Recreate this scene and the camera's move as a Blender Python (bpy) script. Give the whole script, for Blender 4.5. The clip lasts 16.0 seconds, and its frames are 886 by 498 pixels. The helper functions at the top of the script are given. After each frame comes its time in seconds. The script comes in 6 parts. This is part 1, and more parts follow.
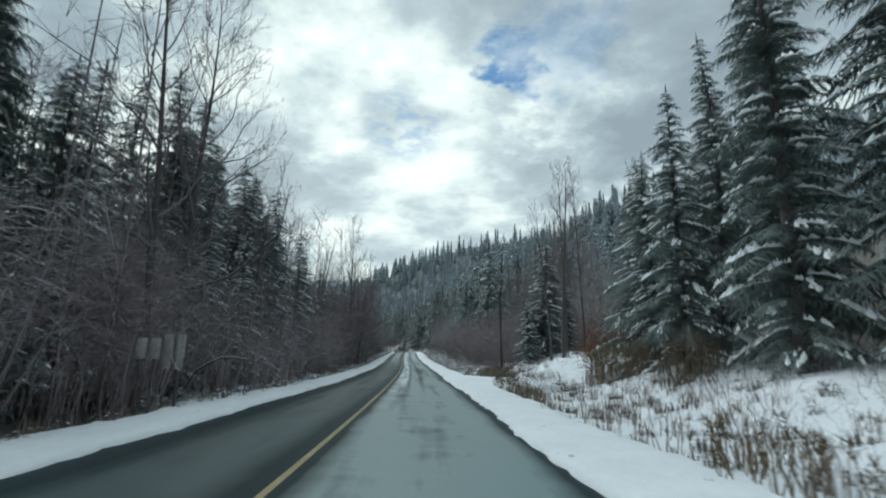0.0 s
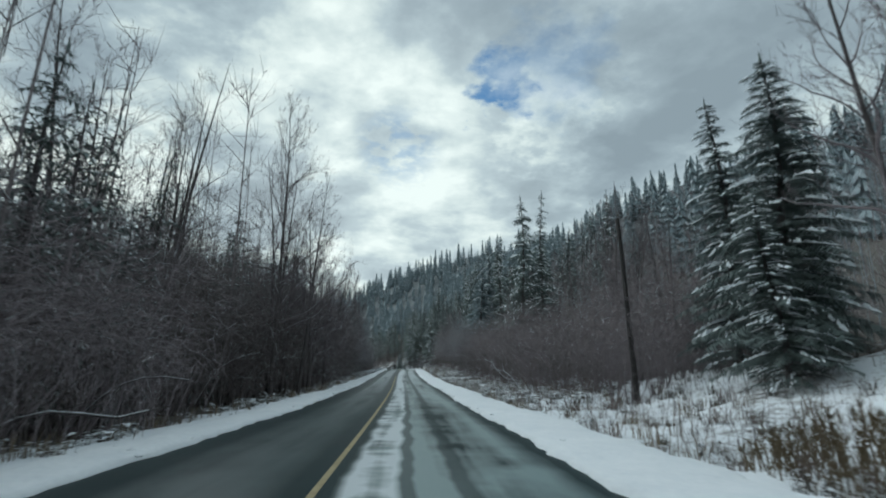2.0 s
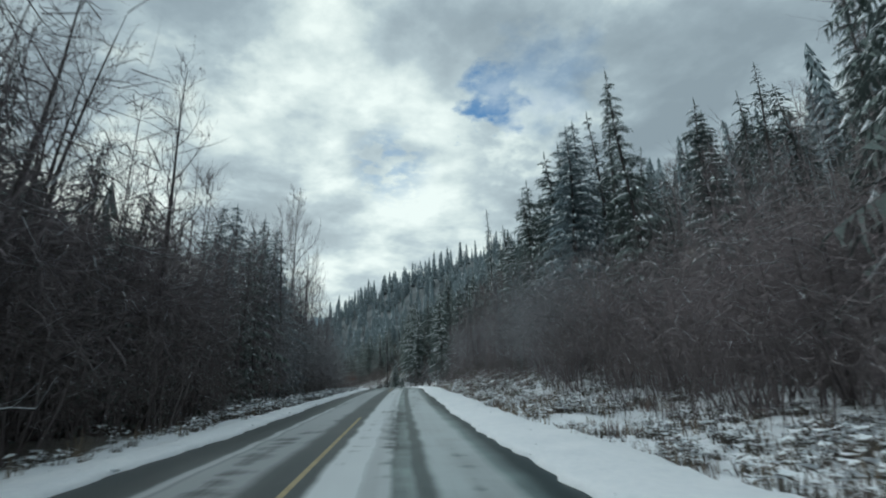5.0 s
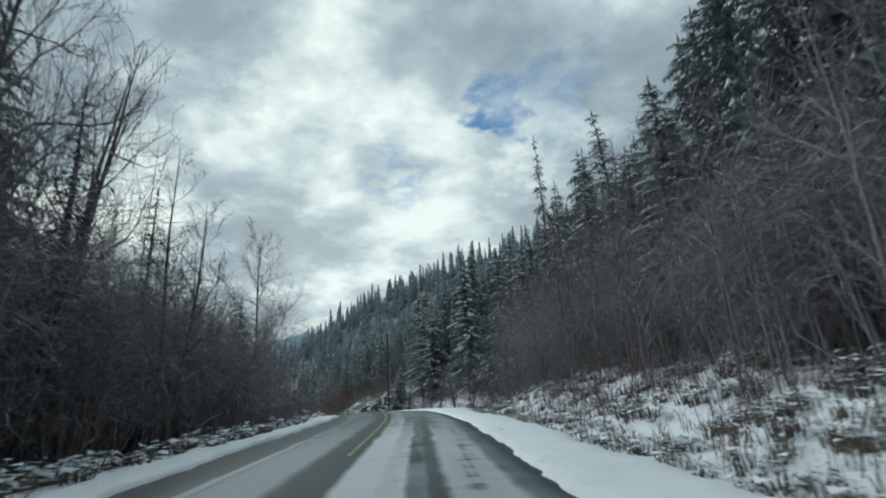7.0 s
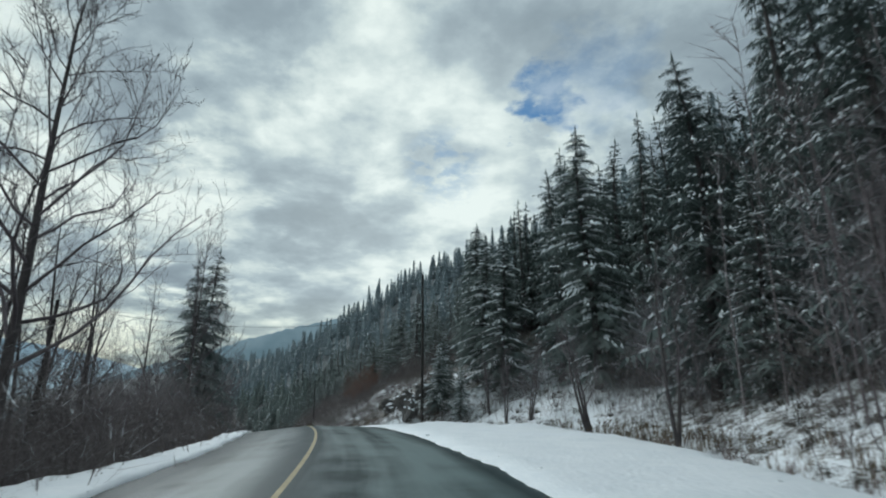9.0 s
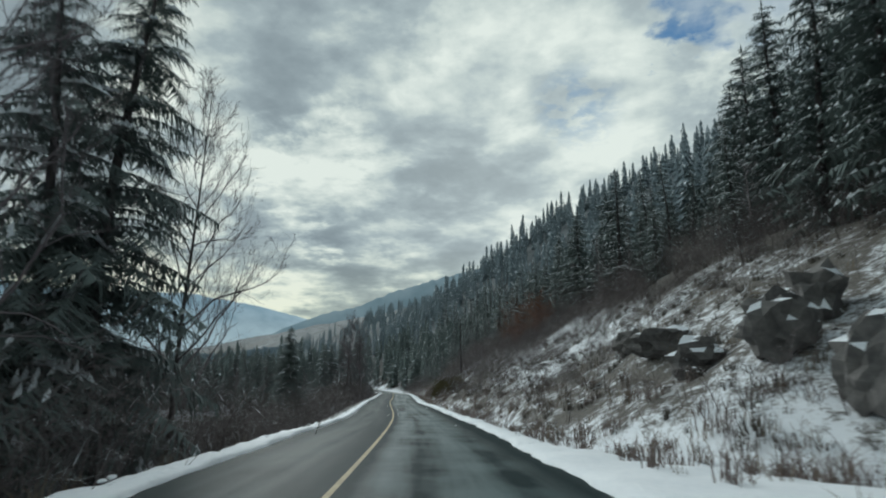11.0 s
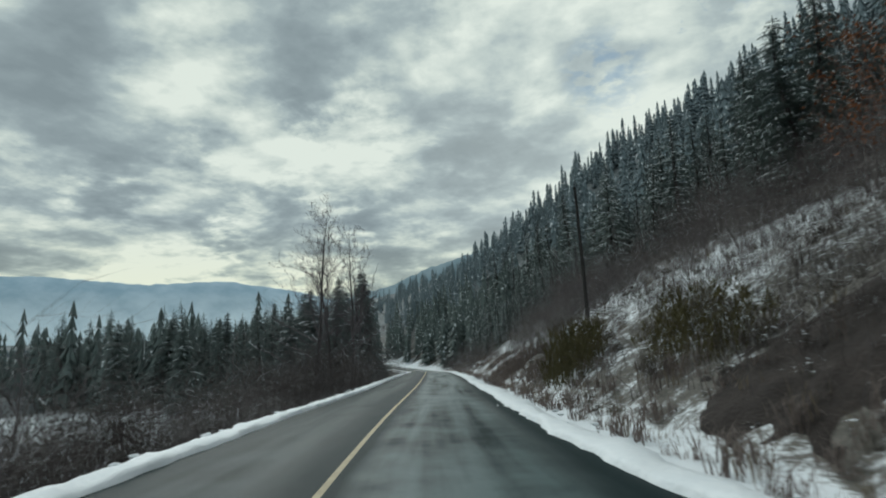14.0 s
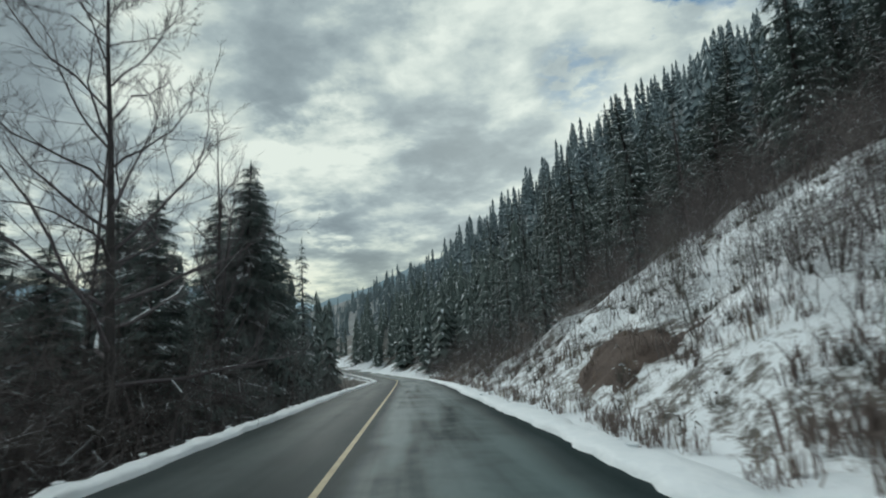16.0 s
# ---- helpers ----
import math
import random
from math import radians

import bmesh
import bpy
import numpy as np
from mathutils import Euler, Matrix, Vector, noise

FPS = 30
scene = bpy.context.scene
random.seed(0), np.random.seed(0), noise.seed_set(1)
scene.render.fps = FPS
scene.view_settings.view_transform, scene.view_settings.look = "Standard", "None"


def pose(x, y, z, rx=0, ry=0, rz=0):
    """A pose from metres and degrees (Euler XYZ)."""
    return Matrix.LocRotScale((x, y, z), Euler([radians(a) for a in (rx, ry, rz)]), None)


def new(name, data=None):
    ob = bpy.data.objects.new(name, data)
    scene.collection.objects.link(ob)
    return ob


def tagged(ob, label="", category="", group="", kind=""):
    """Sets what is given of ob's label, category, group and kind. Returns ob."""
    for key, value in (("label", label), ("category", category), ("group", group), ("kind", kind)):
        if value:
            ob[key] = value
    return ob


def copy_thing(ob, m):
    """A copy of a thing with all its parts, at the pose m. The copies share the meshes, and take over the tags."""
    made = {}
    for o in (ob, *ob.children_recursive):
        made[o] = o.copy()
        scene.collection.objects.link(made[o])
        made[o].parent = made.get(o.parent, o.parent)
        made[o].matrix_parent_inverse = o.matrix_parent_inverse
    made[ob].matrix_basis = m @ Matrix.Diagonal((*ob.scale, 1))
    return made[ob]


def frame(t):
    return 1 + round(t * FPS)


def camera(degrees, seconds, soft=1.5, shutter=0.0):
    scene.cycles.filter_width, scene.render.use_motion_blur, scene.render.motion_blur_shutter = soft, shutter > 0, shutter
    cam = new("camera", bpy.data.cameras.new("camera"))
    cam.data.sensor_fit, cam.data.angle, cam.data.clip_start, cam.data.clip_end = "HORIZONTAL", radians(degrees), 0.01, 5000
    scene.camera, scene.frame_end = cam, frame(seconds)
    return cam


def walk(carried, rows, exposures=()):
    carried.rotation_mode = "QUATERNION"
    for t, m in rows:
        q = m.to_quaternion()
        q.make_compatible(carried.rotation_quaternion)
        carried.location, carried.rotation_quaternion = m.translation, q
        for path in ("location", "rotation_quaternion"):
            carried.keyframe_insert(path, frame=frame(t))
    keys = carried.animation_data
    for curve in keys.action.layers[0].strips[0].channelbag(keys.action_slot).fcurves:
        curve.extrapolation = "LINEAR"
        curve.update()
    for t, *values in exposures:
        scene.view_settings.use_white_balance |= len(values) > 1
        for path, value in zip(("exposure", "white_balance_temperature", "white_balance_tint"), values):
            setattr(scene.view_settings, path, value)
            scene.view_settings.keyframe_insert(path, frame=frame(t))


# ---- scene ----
import itertools

# ---- the road's line: heading (degrees to the left of +y) and gradient (degrees) along its length ----
HEADING = [(-200, 3.00), (0, -2.22), (100, -0.00), (140, -0.59), (160, -1.33), (173, -1.52), (184, 2.19), (194, 6.32), (205, 10.12), (225, 17.12), (240, 18.57), (262, 19.59), (285, 22.46), (305, 22.02), (322, 20.02), (345, 21.03), (385, 21.8), (420, 23.0), (450, 30.0), (490, 38.0), (540, 42.0), (4000, 42.0)]
GRADIENT = [(-200, -2.87), (80, 2.08), (115, 2.74), (140, 3.24), (162, 2.91), (190, 2.57), (203, 0.9), (216, 0.1), (227, -1.2), (237, -5.2), (255, -5.0), (280, -4.0), (345, -3.30), (420, -4.50), (520, 0.00), (4000, 0.00)]
STEP = 1.0
S0 = -120.0
S_ALL = np.arange(S0, 2600.0, STEP)


def smooth(table):
    a = np.array(table, float)
    v = np.interp(S_ALL, a[:, 0], a[:, 1])
    k = np.hanning(17)
    return np.convolve(np.pad(v, 8, mode="edge"), k / k.sum(), mode="valid")


HEAD = np.radians(smooth(HEADING))
GRAD = np.radians(smooth(GRADIENT))
RX = np.concatenate([[0], np.cumsum(-np.sin(HEAD) * STEP)[:-1]])
RY = np.concatenate([[0], np.cumsum(np.cos(HEAD) * STEP)[:-1]])
RZ = np.concatenate([[0], np.cumsum(np.tan(GRAD) * STEP)[:-1]])
_i0 = int(round((0 - S0) / STEP))
RX, RY, RZ = RX - RX[_i0], RY - RY[_i0], RZ - RZ[_i0]


def on_road(s, u=0.0):
    """Plan place u metres to the right of the centre line at s metres along it, and the road's height there."""
    x, y, z = (np.interp(s, S_ALL, a) for a in (RX, RY, RZ))
    h = np.interp(s, S_ALL, HEAD)
    tilt = np.interp(s, (186, 202, 236, 256), (0.0, 0.1, 0.1, 0.0))
    return x + u * np.cos(h), y + u * np.sin(h), z + tilt * np.clip(u, -6, 0)


# ---- camera ----
EYE = 1.45
cam = camera(81.3, 16.0, soft=2.0, shutter=0.12)
TURNS = [  # seconds, yaw, pitch, roll, metres along the road, metres right of its centre line
    (0.0, -4.57, 13.12, -1.22, 0.00, 1.68),
    (0.5, -3.21, 15.51, -0.09, 10.09, 1.61),
    (1.0, -3.34, 14.84, -0.47, 20.29, 1.37),
    (1.5, -4.26, 14.58, -0.38, 30.63, 1.24),
    (2.0, -4.81, 15.08, -0.30, 41.08, 1.17),
    (2.5, -5.17, 15.43, -0.08, 51.66, 1.10),
    (3.0, -5.50, 15.33, 0.25, 62.35, 1.14),
    (3.5, -5.26, 15.26, 0.81, 73.18, 1.17),
    (4.0, -5.06, 15.53, 1.24, 84.12, 1.38),
    (6.5, -4.29, 18.16, 2.08, 139.67, 1.57),
    (7.0, -3.90, 18.17, 2.17, 150.82, 1.64),
    (7.5, -3.33, 17.88, 1.96, 161.85, 1.51),
    (8.0, -2.36, 17.68, 1.47, 172.76, 1.32),
    (8.5, -1.48, 17.50, 0.51, 183.55, 1.14),
    (9.0, 0.40, 16.94, -0.57, 194.22, 1.32),
    (9.5, 5.30, 15.46, -1.34, 204.76, 1.47),
    (10.0, 9.64, 14.03, -1.37, 215.19, 1.12),
    (12.5, 20.48, 8.91, 0.55, 267.52, 1.37),
    (13.0, 20.43, 8.97, 1.17, 278.11, 1.31),
    (13.5, 20.28, 8.98, 1.53, 288.77, 1.27),
    (14.0, 20.00, 8.88, 1.72, 299.48, 1.29),
    (14.5, 19.65, 9.15, 2.33, 310.25, 1.22),
    (15.0, 18.66, 8.98, 2.16, 321.07, 1.26),
    (15.5, 17.52, 9.16, 2.81, 331.95, 1.23),
    (16.0, 17.60, 9.16, 2.45, 342.89, 1.21),
]


def seat(yaw, pitch, roll, s, u):
    x, y, z = on_road(s, u)
    return pose(float(x), float(y), float(z) + EYE, 90 + pitch, roll, yaw)


walk(cam, [(t, seat(*row)) for t, *row in TURNS], [(0.0, 0.36, 5800, 2.0), (0.6, 0.38, 5800, 2.0), (1.2, 0.24, 5780, 2.0), (3.0, 0.13, 5760, 2.0), (7.0, 0.12, 5780, 2.0), (10.0, -0.02, 5860, 3.0), (12.5, -0.16, 6060, 1.0), (16.0, -0.06, 6020, 1.0)])

# ---- sky and sun ----
SUN_YAW, SUN_ALT = 42.0, 27.0
world = bpy.data.worlds.new("winter_sky")
scene.world = world
world.use_nodes = True


def nodes(tree):
    tree.nodes.clear()

    def add(kind, *ins, **props):
        n = tree.nodes.new(kind)
        for k, v in props.items():
            if k == "op":
                n.operation = v
            elif k == "blend":
                n.data_type, n.blend_type = "RGBA", v
            elif k == "ramp":
                e = n.color_ramp.elements
                while len(e) < len(v):
                    e.new(0.5)
                for el, (p, c) in zip(e, v):
                    el.position, el.color = p, (c if isinstance(c, tuple) else (c, c, c)) + (1,)
            elif k == "named":
                for kk, vv in v.items():
                    put(n.inputs[kk], vv)
        for i, v in enumerate(ins):
            if v is not None:
                put(n.inputs[i], v)
        return n

    def put(sock, v):
        if isinstance(v, bpy.types.NodeSocket):
            tree.links.new(v, sock)
        elif isinstance(v, bpy.types.Node):
            tree.links.new(v.outputs[0], sock)
        else:
            sock.default_value = v

    return add


def mixc(add, fac, a, b, blend="MIX"):
    n = add("ShaderNodeMix", blend=blend)
    t = n.id_data
    for sock, v in ((n.inputs[0], fac), (n.inputs[6], a), (n.inputs[7], b)):
        if isinstance(v, bpy.types.NodeSocket):
            t.links.new(v, sock)
        elif isinstance(v, bpy.types.Node):
            t.links.new(v.outputs[0], sock)
        elif isinstance(v, tuple) and len(v) == 3:
            sock.default_value = (*v, 1)
        else:
            sock.default_value = v
    return n.outputs[2]


def build_sky():
    add = nodes(world.node_tree)
    sky = add("ShaderNodeTexSky")
    sky.sky_type, sky.sun_disc = "NISHITA", False
    sky.sun_elevation, sky.sun_rotation = radians(SUN_ALT), radians(-SUN_YAW)
    way = add("ShaderNodeTexCoord").outputs["Generated"]
    # cloud deck: the way is met with a plane overhead, so that clouds flatten towards the horizon
    sep = add("ShaderNodeSeparateXYZ", way)
    up = add("ShaderNodeMath", add("ShaderNodeMath", sep.outputs[2], 0.0, op="MAXIMUM"), 0.2, op="ADD")
    flat = add("ShaderNodeVectorMath", way, op="DIVIDE")
    c = add("ShaderNodeCombineXYZ", up, up, up)
    world.node_tree.links.new(c.outputs[0], flat.inputs[1])
    big = add("ShaderNodeTexNoise", flat, named={"Scale": 1.75, "Detail": 8.0, "Roughness": 0.54, "Distortion": 0.2})
    fine = add("ShaderNodeTexNoise", flat, named={"Scale": 4.0, "Detail": 7.0, "Roughness": 0.56, "Distortion": 0.15})
    wisp = add("ShaderNodeTexNoise", flat, named={"Scale": 11.0, "Detail": 5.0, "Roughness": 0.55, "Distortion": 0.1})
    tone = add("ShaderNodeMath", add("ShaderNodeMath", big, 0.62, op="MULTIPLY"), add("ShaderNodeMath", fine, 0.38, op="MULTIPLY"), op="ADD")
    def toward(yaw, alt, wide, soft_, ragged=0.0):
        v = (-math.sin(radians(yaw)) * math.cos(radians(alt)), math.cos(radians(yaw)) * math.cos(radians(alt)), math.sin(radians(alt)))
        dot = add("ShaderNodeVectorMath", way, v, op="DOT_PRODUCT").outputs["Value"]
        if ragged:
            dot = add("ShaderNodeMath", dot, add("ShaderNodeMath", add("ShaderNodeMath", wisp, 0.5, op="SUBTRACT"), ragged, op="MULTIPLY"), op="ADD").outputs[0]
        return add("ShaderNodeMapRange", dot, math.cos(radians(wide + soft_)), math.cos(radians(max(0.0, wide - soft_))), 0.0, 1.0).outputs[0]

    # banks of thicker (darker) and thinner (brighter) cloud: yaw, altitude, radius, softness, amount
    banks = ((1, 21, 10, 9, 0.026), (-3, 28, 6, 6, 0.04), (-18, 28.5, 3.5, 3, 0.05), (17, 22, 4, 4, -0.06), (30, 12.5, 5, 4, -0.05), (41, 12.5, 5, 4, -0.055), (53, 13, 6, 4, -0.055),
             (29, 18, 5, 4, 0.085), (46, 19, 7, 5, 0.08), (52, 31, 11, 8, -0.012), (20, 37, 10, 8, -0.02), (-27, 33, 8, 7, -0.02), (0, 43, 9, 7, -0.035), (25, 28, 6, 5, 0.065), (12, 30, 5, 4, 0.04), (36, 6.5, 7, 3, 0.1), (52, 6.5, 7, 3, 0.1))
    for yaw, alt, wide, soft_, amount in banks:
        tone = add("ShaderNodeMath", add("ShaderNodeMath", toward(yaw, alt, wide, soft_, 0.03), amount, op="MULTIPLY"), tone, op="ADD")
    deck = add("ShaderNodeValToRGB", tone, ramp=[(0.39, (0.27, 0.305, 0.322)), (0.46, (0.335, 0.375, 0.39)), (0.51, (0.44, 0.485, 0.487)), (0.55, (0.61, 0.643, 0.6)), (0.615, (0.865, 0.865, 0.775))])

    glow = toward(3.0, 20.0, 12, 12)
    lit = mixc(add, add("ShaderNodeMath", glow, 0.19, op="MULTIPLY").outputs[0], deck.outputs[0], (0.92, 0.93, 0.86))
    low = add("ShaderNodeMapRange", sep.outputs[2], 0.03, 0.2, 1.0, 0.0).outputs[0]
    lit = mixc(add, add("ShaderNodeMath", low, 0.55, op="MULTIPLY").outputs[0], lit, mixc(add, 1.0, lit, (1.16, 1.08, 0.8), "MULTIPLY"))
    hole = add("ShaderNodeMath", add("ShaderNodeMath", toward(-13.0, 33.0, 2.5, 1.9, 0.012), toward(-10.2, 31.2, 1.5, 1.5, 0.01), op="MAXIMUM"), add("ShaderNodeMapRange", fine, 0.42, 0.6, 1.0, 0.6).outputs[0], op="MULTIPLY")
    thin = add("ShaderNodeMath", toward(-18.5, 34.5, 3.5, 3.2, 0.02), 0.45, op="MULTIPLY")
    hole = add("ShaderNodeMath", hole, thin, op="MAXIMUM")
    rift = add("ShaderNodeMath", toward(0.6, 26.2, 2.6, 2.4, 0.014), add("ShaderNodeMapRange", wisp, 0.42, 0.56, 0.65, 0.0).outputs[0], op="MULTIPLY")
    hole = add("ShaderNodeMath", hole, rift, op="MAXIMUM")
    blue = mixc(add, 1.0, sky, (0.05, 0.078, 0.095), "MULTIPLY")
    out = mixc(add, hole.outputs[0], lit, blue)
    add("ShaderNodeOutputWorld", add("ShaderNodeBackground", out, 1.0))


build_sky()
sun_data = bpy.data.lights.new("sun", "SUN")
sun_data.energy, sun_data.angle, sun_data.color = 1.9, radians(45), (1.0, 0.97, 0.92)
sun = new("sun", sun_data)
sun.matrix_world = pose(0, 0, 60, 90 - SUN_ALT, 0, SUN_YAW + 180)


# ---- materials ----
def material(name, build):
    m = bpy.data.materials.new(name)
    m.use_nodes = True
    add = nodes(m.node_tree)
    bsdf = add("ShaderNodeBsdfPrincipled")
    out = add("ShaderNodeOutputMaterial", bsdf)
    build(add, bsdf, m.node_tree)
    return m


def setin(tree, bsdf, **kw):
    for k, v in kw.items():
        sock = bsdf.inputs[k.replace("_", " ")]
        if isinstance(v, (bpy.types.NodeSocket,)):
            tree.links.new(v, sock)
        elif isinstance(v, bpy.types.Node):
            tree.links.new(v.outputs[0], sock)
        elif isinstance(v, tuple) and len(v) == 3:
            sock.default_value = (*v, 1)
        else:
            sock.default_value = v


def two_tone(name, a, b, scale, rough, fine=8.0, bump=0.0, spread=0.25, per_object=0.0):
    def build(add, bsdf, tree):
        where = add("ShaderNodeNewGeometry").outputs["Position"]
        n1 = add("ShaderNodeTexNoise", where, named={"Scale": scale, "Detail": 4.0})
        n2 = add("ShaderNodeTexNoise", where, named={"Scale": scale * fine, "Detail": 3.0})
        f = add("ShaderNodeMath", add("ShaderNodeMath", n1, 0.6, op="MULTIPLY"), add("ShaderNodeMath", n2, 0.4, op="MULTIPLY"), op="ADD")
        f = add("ShaderNodeMapRange", f, 0.5 - spread, 0.5 + spread, 0.0, 1.0).outputs[0]
        if per_object:
            r = add("ShaderNodeObjectInfo").outputs["Random"]
            f = add("ShaderNodeMath", f, add("ShaderNodeMapRange", r, 0.0, 1.0, -per_object, per_object).outputs[0], op="ADD")
            f.use_clamp = True
            f = f.outputs[0]
        setin(tree, bsdf, Base_Color=mixc(add, f, a, b), Roughness=rough, Specular_IOR_Level=0.25)
        if bump:
            bm_ = add("ShaderNodeBump", named={"Strength": 0.6, "Distance": bump, "Height": n2})
            tree.links.new(bm_.outputs[0], bsdf.inputs["Normal"])
    return material(name, build)


M_SNOW = two_tone("snow", (0.74, 0.78, 0.82), (0.9, 0.92, 0.94), 0.9, 0.7, bump=0.05)
M_TREESNOW = two_tone("snow_on_boughs", (0.7, 0.75, 0.8), (0.92, 0.94, 0.96), 2.0, 0.75)
M_NEEDLE = two_tone("needles", (0.095, 0.12, 0.116), (0.18, 0.216, 0.205), 0.5, 0.75, per_object=0.3)
# frost tones, paled further so the colour carries the far slopes' mist
M_FROST_HAZE = two_tone("hazy_frosted_needles", (0.15, 0.19, 0.21), (0.29, 0.345, 0.37), 0.12, 0.85)
M_RIME_HAZE = two_tone("hazy_rimed_twigs", (0.26, 0.31, 0.34), (0.4, 0.46, 0.49), 0.1, 0.9)
M_POLE = two_tone("creosoted_wood", (0.02, 0.019, 0.019), (0.055, 0.05, 0.048), 6.0, 0.85, bump=0.01)
M_STEEL = two_tone("dull_steel", (0.12, 0.13, 0.135), (0.22, 0.23, 0.235), 4.0, 0.55)
M_BARK = two_tone("bark", (0.05, 0.045, 0.046), (0.125, 0.112, 0.112), 3.0, 0.9, bump=0.02)
M_TWIG = two_tone("twigs", (0.138, 0.118, 0.124), (0.3, 0.263, 0.27), 1.2, 0.9, per_object=0.25)
M_LIMB = two_tone("limbs", (0.1, 0.087, 0.094), (0.235, 0.205, 0.215), 1.2, 0.9, per_object=0.3)
M_HOAR = two_tone("hoar_frosted_twigs", (0.185, 0.178, 0.19), (0.36, 0.35, 0.365), 0.5, 0.9)
# mauve twigs, lightened in colour to imitate a hazy veil over the shaded side
M_MAUVE = two_tone("veil_paled_mauve_twigs", (0.22, 0.187, 0.2), (0.43, 0.378, 0.395), 0.6, 0.9)
M_BRUSH = two_tone("brush_stems", (0.078, 0.067, 0.067), (0.2, 0.174, 0.17), 0.25, 0.9)
M_REED = two_tone("dead_grass", (0.11, 0.085, 0.06), (0.28, 0.228, 0.165), 0.4, 0.9)
M_OCHRE = two_tone("ochre_grass", (0.075, 0.058, 0.036), (0.165, 0.128, 0.078), 0.5, 0.9)
M_RUST = two_tone("rust_leaves", (0.13, 0.052, 0.026), (0.32, 0.13, 0.06), 0.8, 0.85)
M_TUSSOCK = two_tone("frosted_dead_plants", (0.06, 0.056, 0.05), (0.19, 0.172, 0.15), 1.1, 0.95)
M_BROOM = two_tone("broom_stems", (0.05, 0.047, 0.02), (0.125, 0.105, 0.045), 0.9, 0.9)
M_BRACKEN = two_tone("dead_bracken", (0.11, 0.086, 0.077), (0.27, 0.222, 0.203), 0.6, 0.95)
M_EARTH = two_tone("bare_earth", (0.017, 0.014, 0.013), (0.05, 0.039, 0.035), 1.5, 0.95, bump=0.06)
M_CLAY = two_tone("reddish_earth", (0.045, 0.032, 0.027), (0.13, 0.095, 0.08), 1.5, 0.95, bump=0.06)
M_PANEL = two_tone("weathered_panel", (0.24, 0.24, 0.235), (0.38, 0.38, 0.37), 3.0, 0.6)
M_ROCK = two_tone("rock", (0.05, 0.05, 0.052), (0.2, 0.19, 0.18), 0.7, 0.85, bump=0.06)
M_YELLOW = two_tone("line_paint", (0.2, 0.155, 0.07), (0.46, 0.385, 0.2), 2.5, 0.6, spread=0.3)


def ground_material():
    def build(add, bsdf, tree):
        where = add("ShaderNodeNewGeometry").outputs["Position"]
        litter = add("ShaderNodeAttribute")
        litter.attribute_name = "litter"
        n1 = add("ShaderNodeTexNoise", where, named={"Scale": 0.22, "Detail": 5.0, "Roughness": 0.6})
        n2 = add("ShaderNodeTexNoise", where, named={"Scale": 1.7, "Detail": 5.0, "Roughness": 0.65})
        n = add("ShaderNodeMath", add("ShaderNodeMath", n1, 0.45, op="MULTIPLY"), add("ShaderNodeMath", n2, 0.55, op="MULTIPLY"), op="ADD")
        n4 = add("ShaderNodeTexNoise", where, named={"Scale": 7.0, "Detail": 5.0, "Roughness": 0.7})
        n = add("ShaderNodeMath", n, add("ShaderNodeMath", add("ShaderNodeMath", n4, 0.5, op="SUBTRACT"), 0.45, op="MULTIPLY"), op="ADD")
        d = add("ShaderNodeMath", n, litter.outputs["Fac"], op="ADD")
        f = add("ShaderNodeMapRange", d, 0.93, 1.05, 0.0, 1.0).outputs[0]
        snow = mixc(add, n2.outputs[0], (0.76, 0.8, 0.84), (0.88, 0.9, 0.93))
        soil = mixc(add, add("ShaderNodeMapRange", n4, 0.3, 0.7, 0.0, 1.0).outputs[0], (0.05, 0.047, 0.042), (0.185, 0.17, 0.152))
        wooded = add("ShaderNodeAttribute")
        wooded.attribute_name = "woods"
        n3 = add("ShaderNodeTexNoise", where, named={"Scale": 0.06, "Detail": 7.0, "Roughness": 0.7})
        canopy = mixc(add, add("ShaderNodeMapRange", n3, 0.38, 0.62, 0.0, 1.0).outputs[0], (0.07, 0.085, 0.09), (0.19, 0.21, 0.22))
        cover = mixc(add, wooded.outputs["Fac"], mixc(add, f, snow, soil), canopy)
        setin(tree, bsdf, Base_Color=cover, Roughness=0.85, Specular_IOR_Level=0.2)
        b = add("ShaderNodeBump", named={"Strength": 0.7, "Distance": 0.12, "Height": n2})
        tree.links.new(b.outputs[0], bsdf.inputs["Normal"])
    return material("snowy_ground", build)


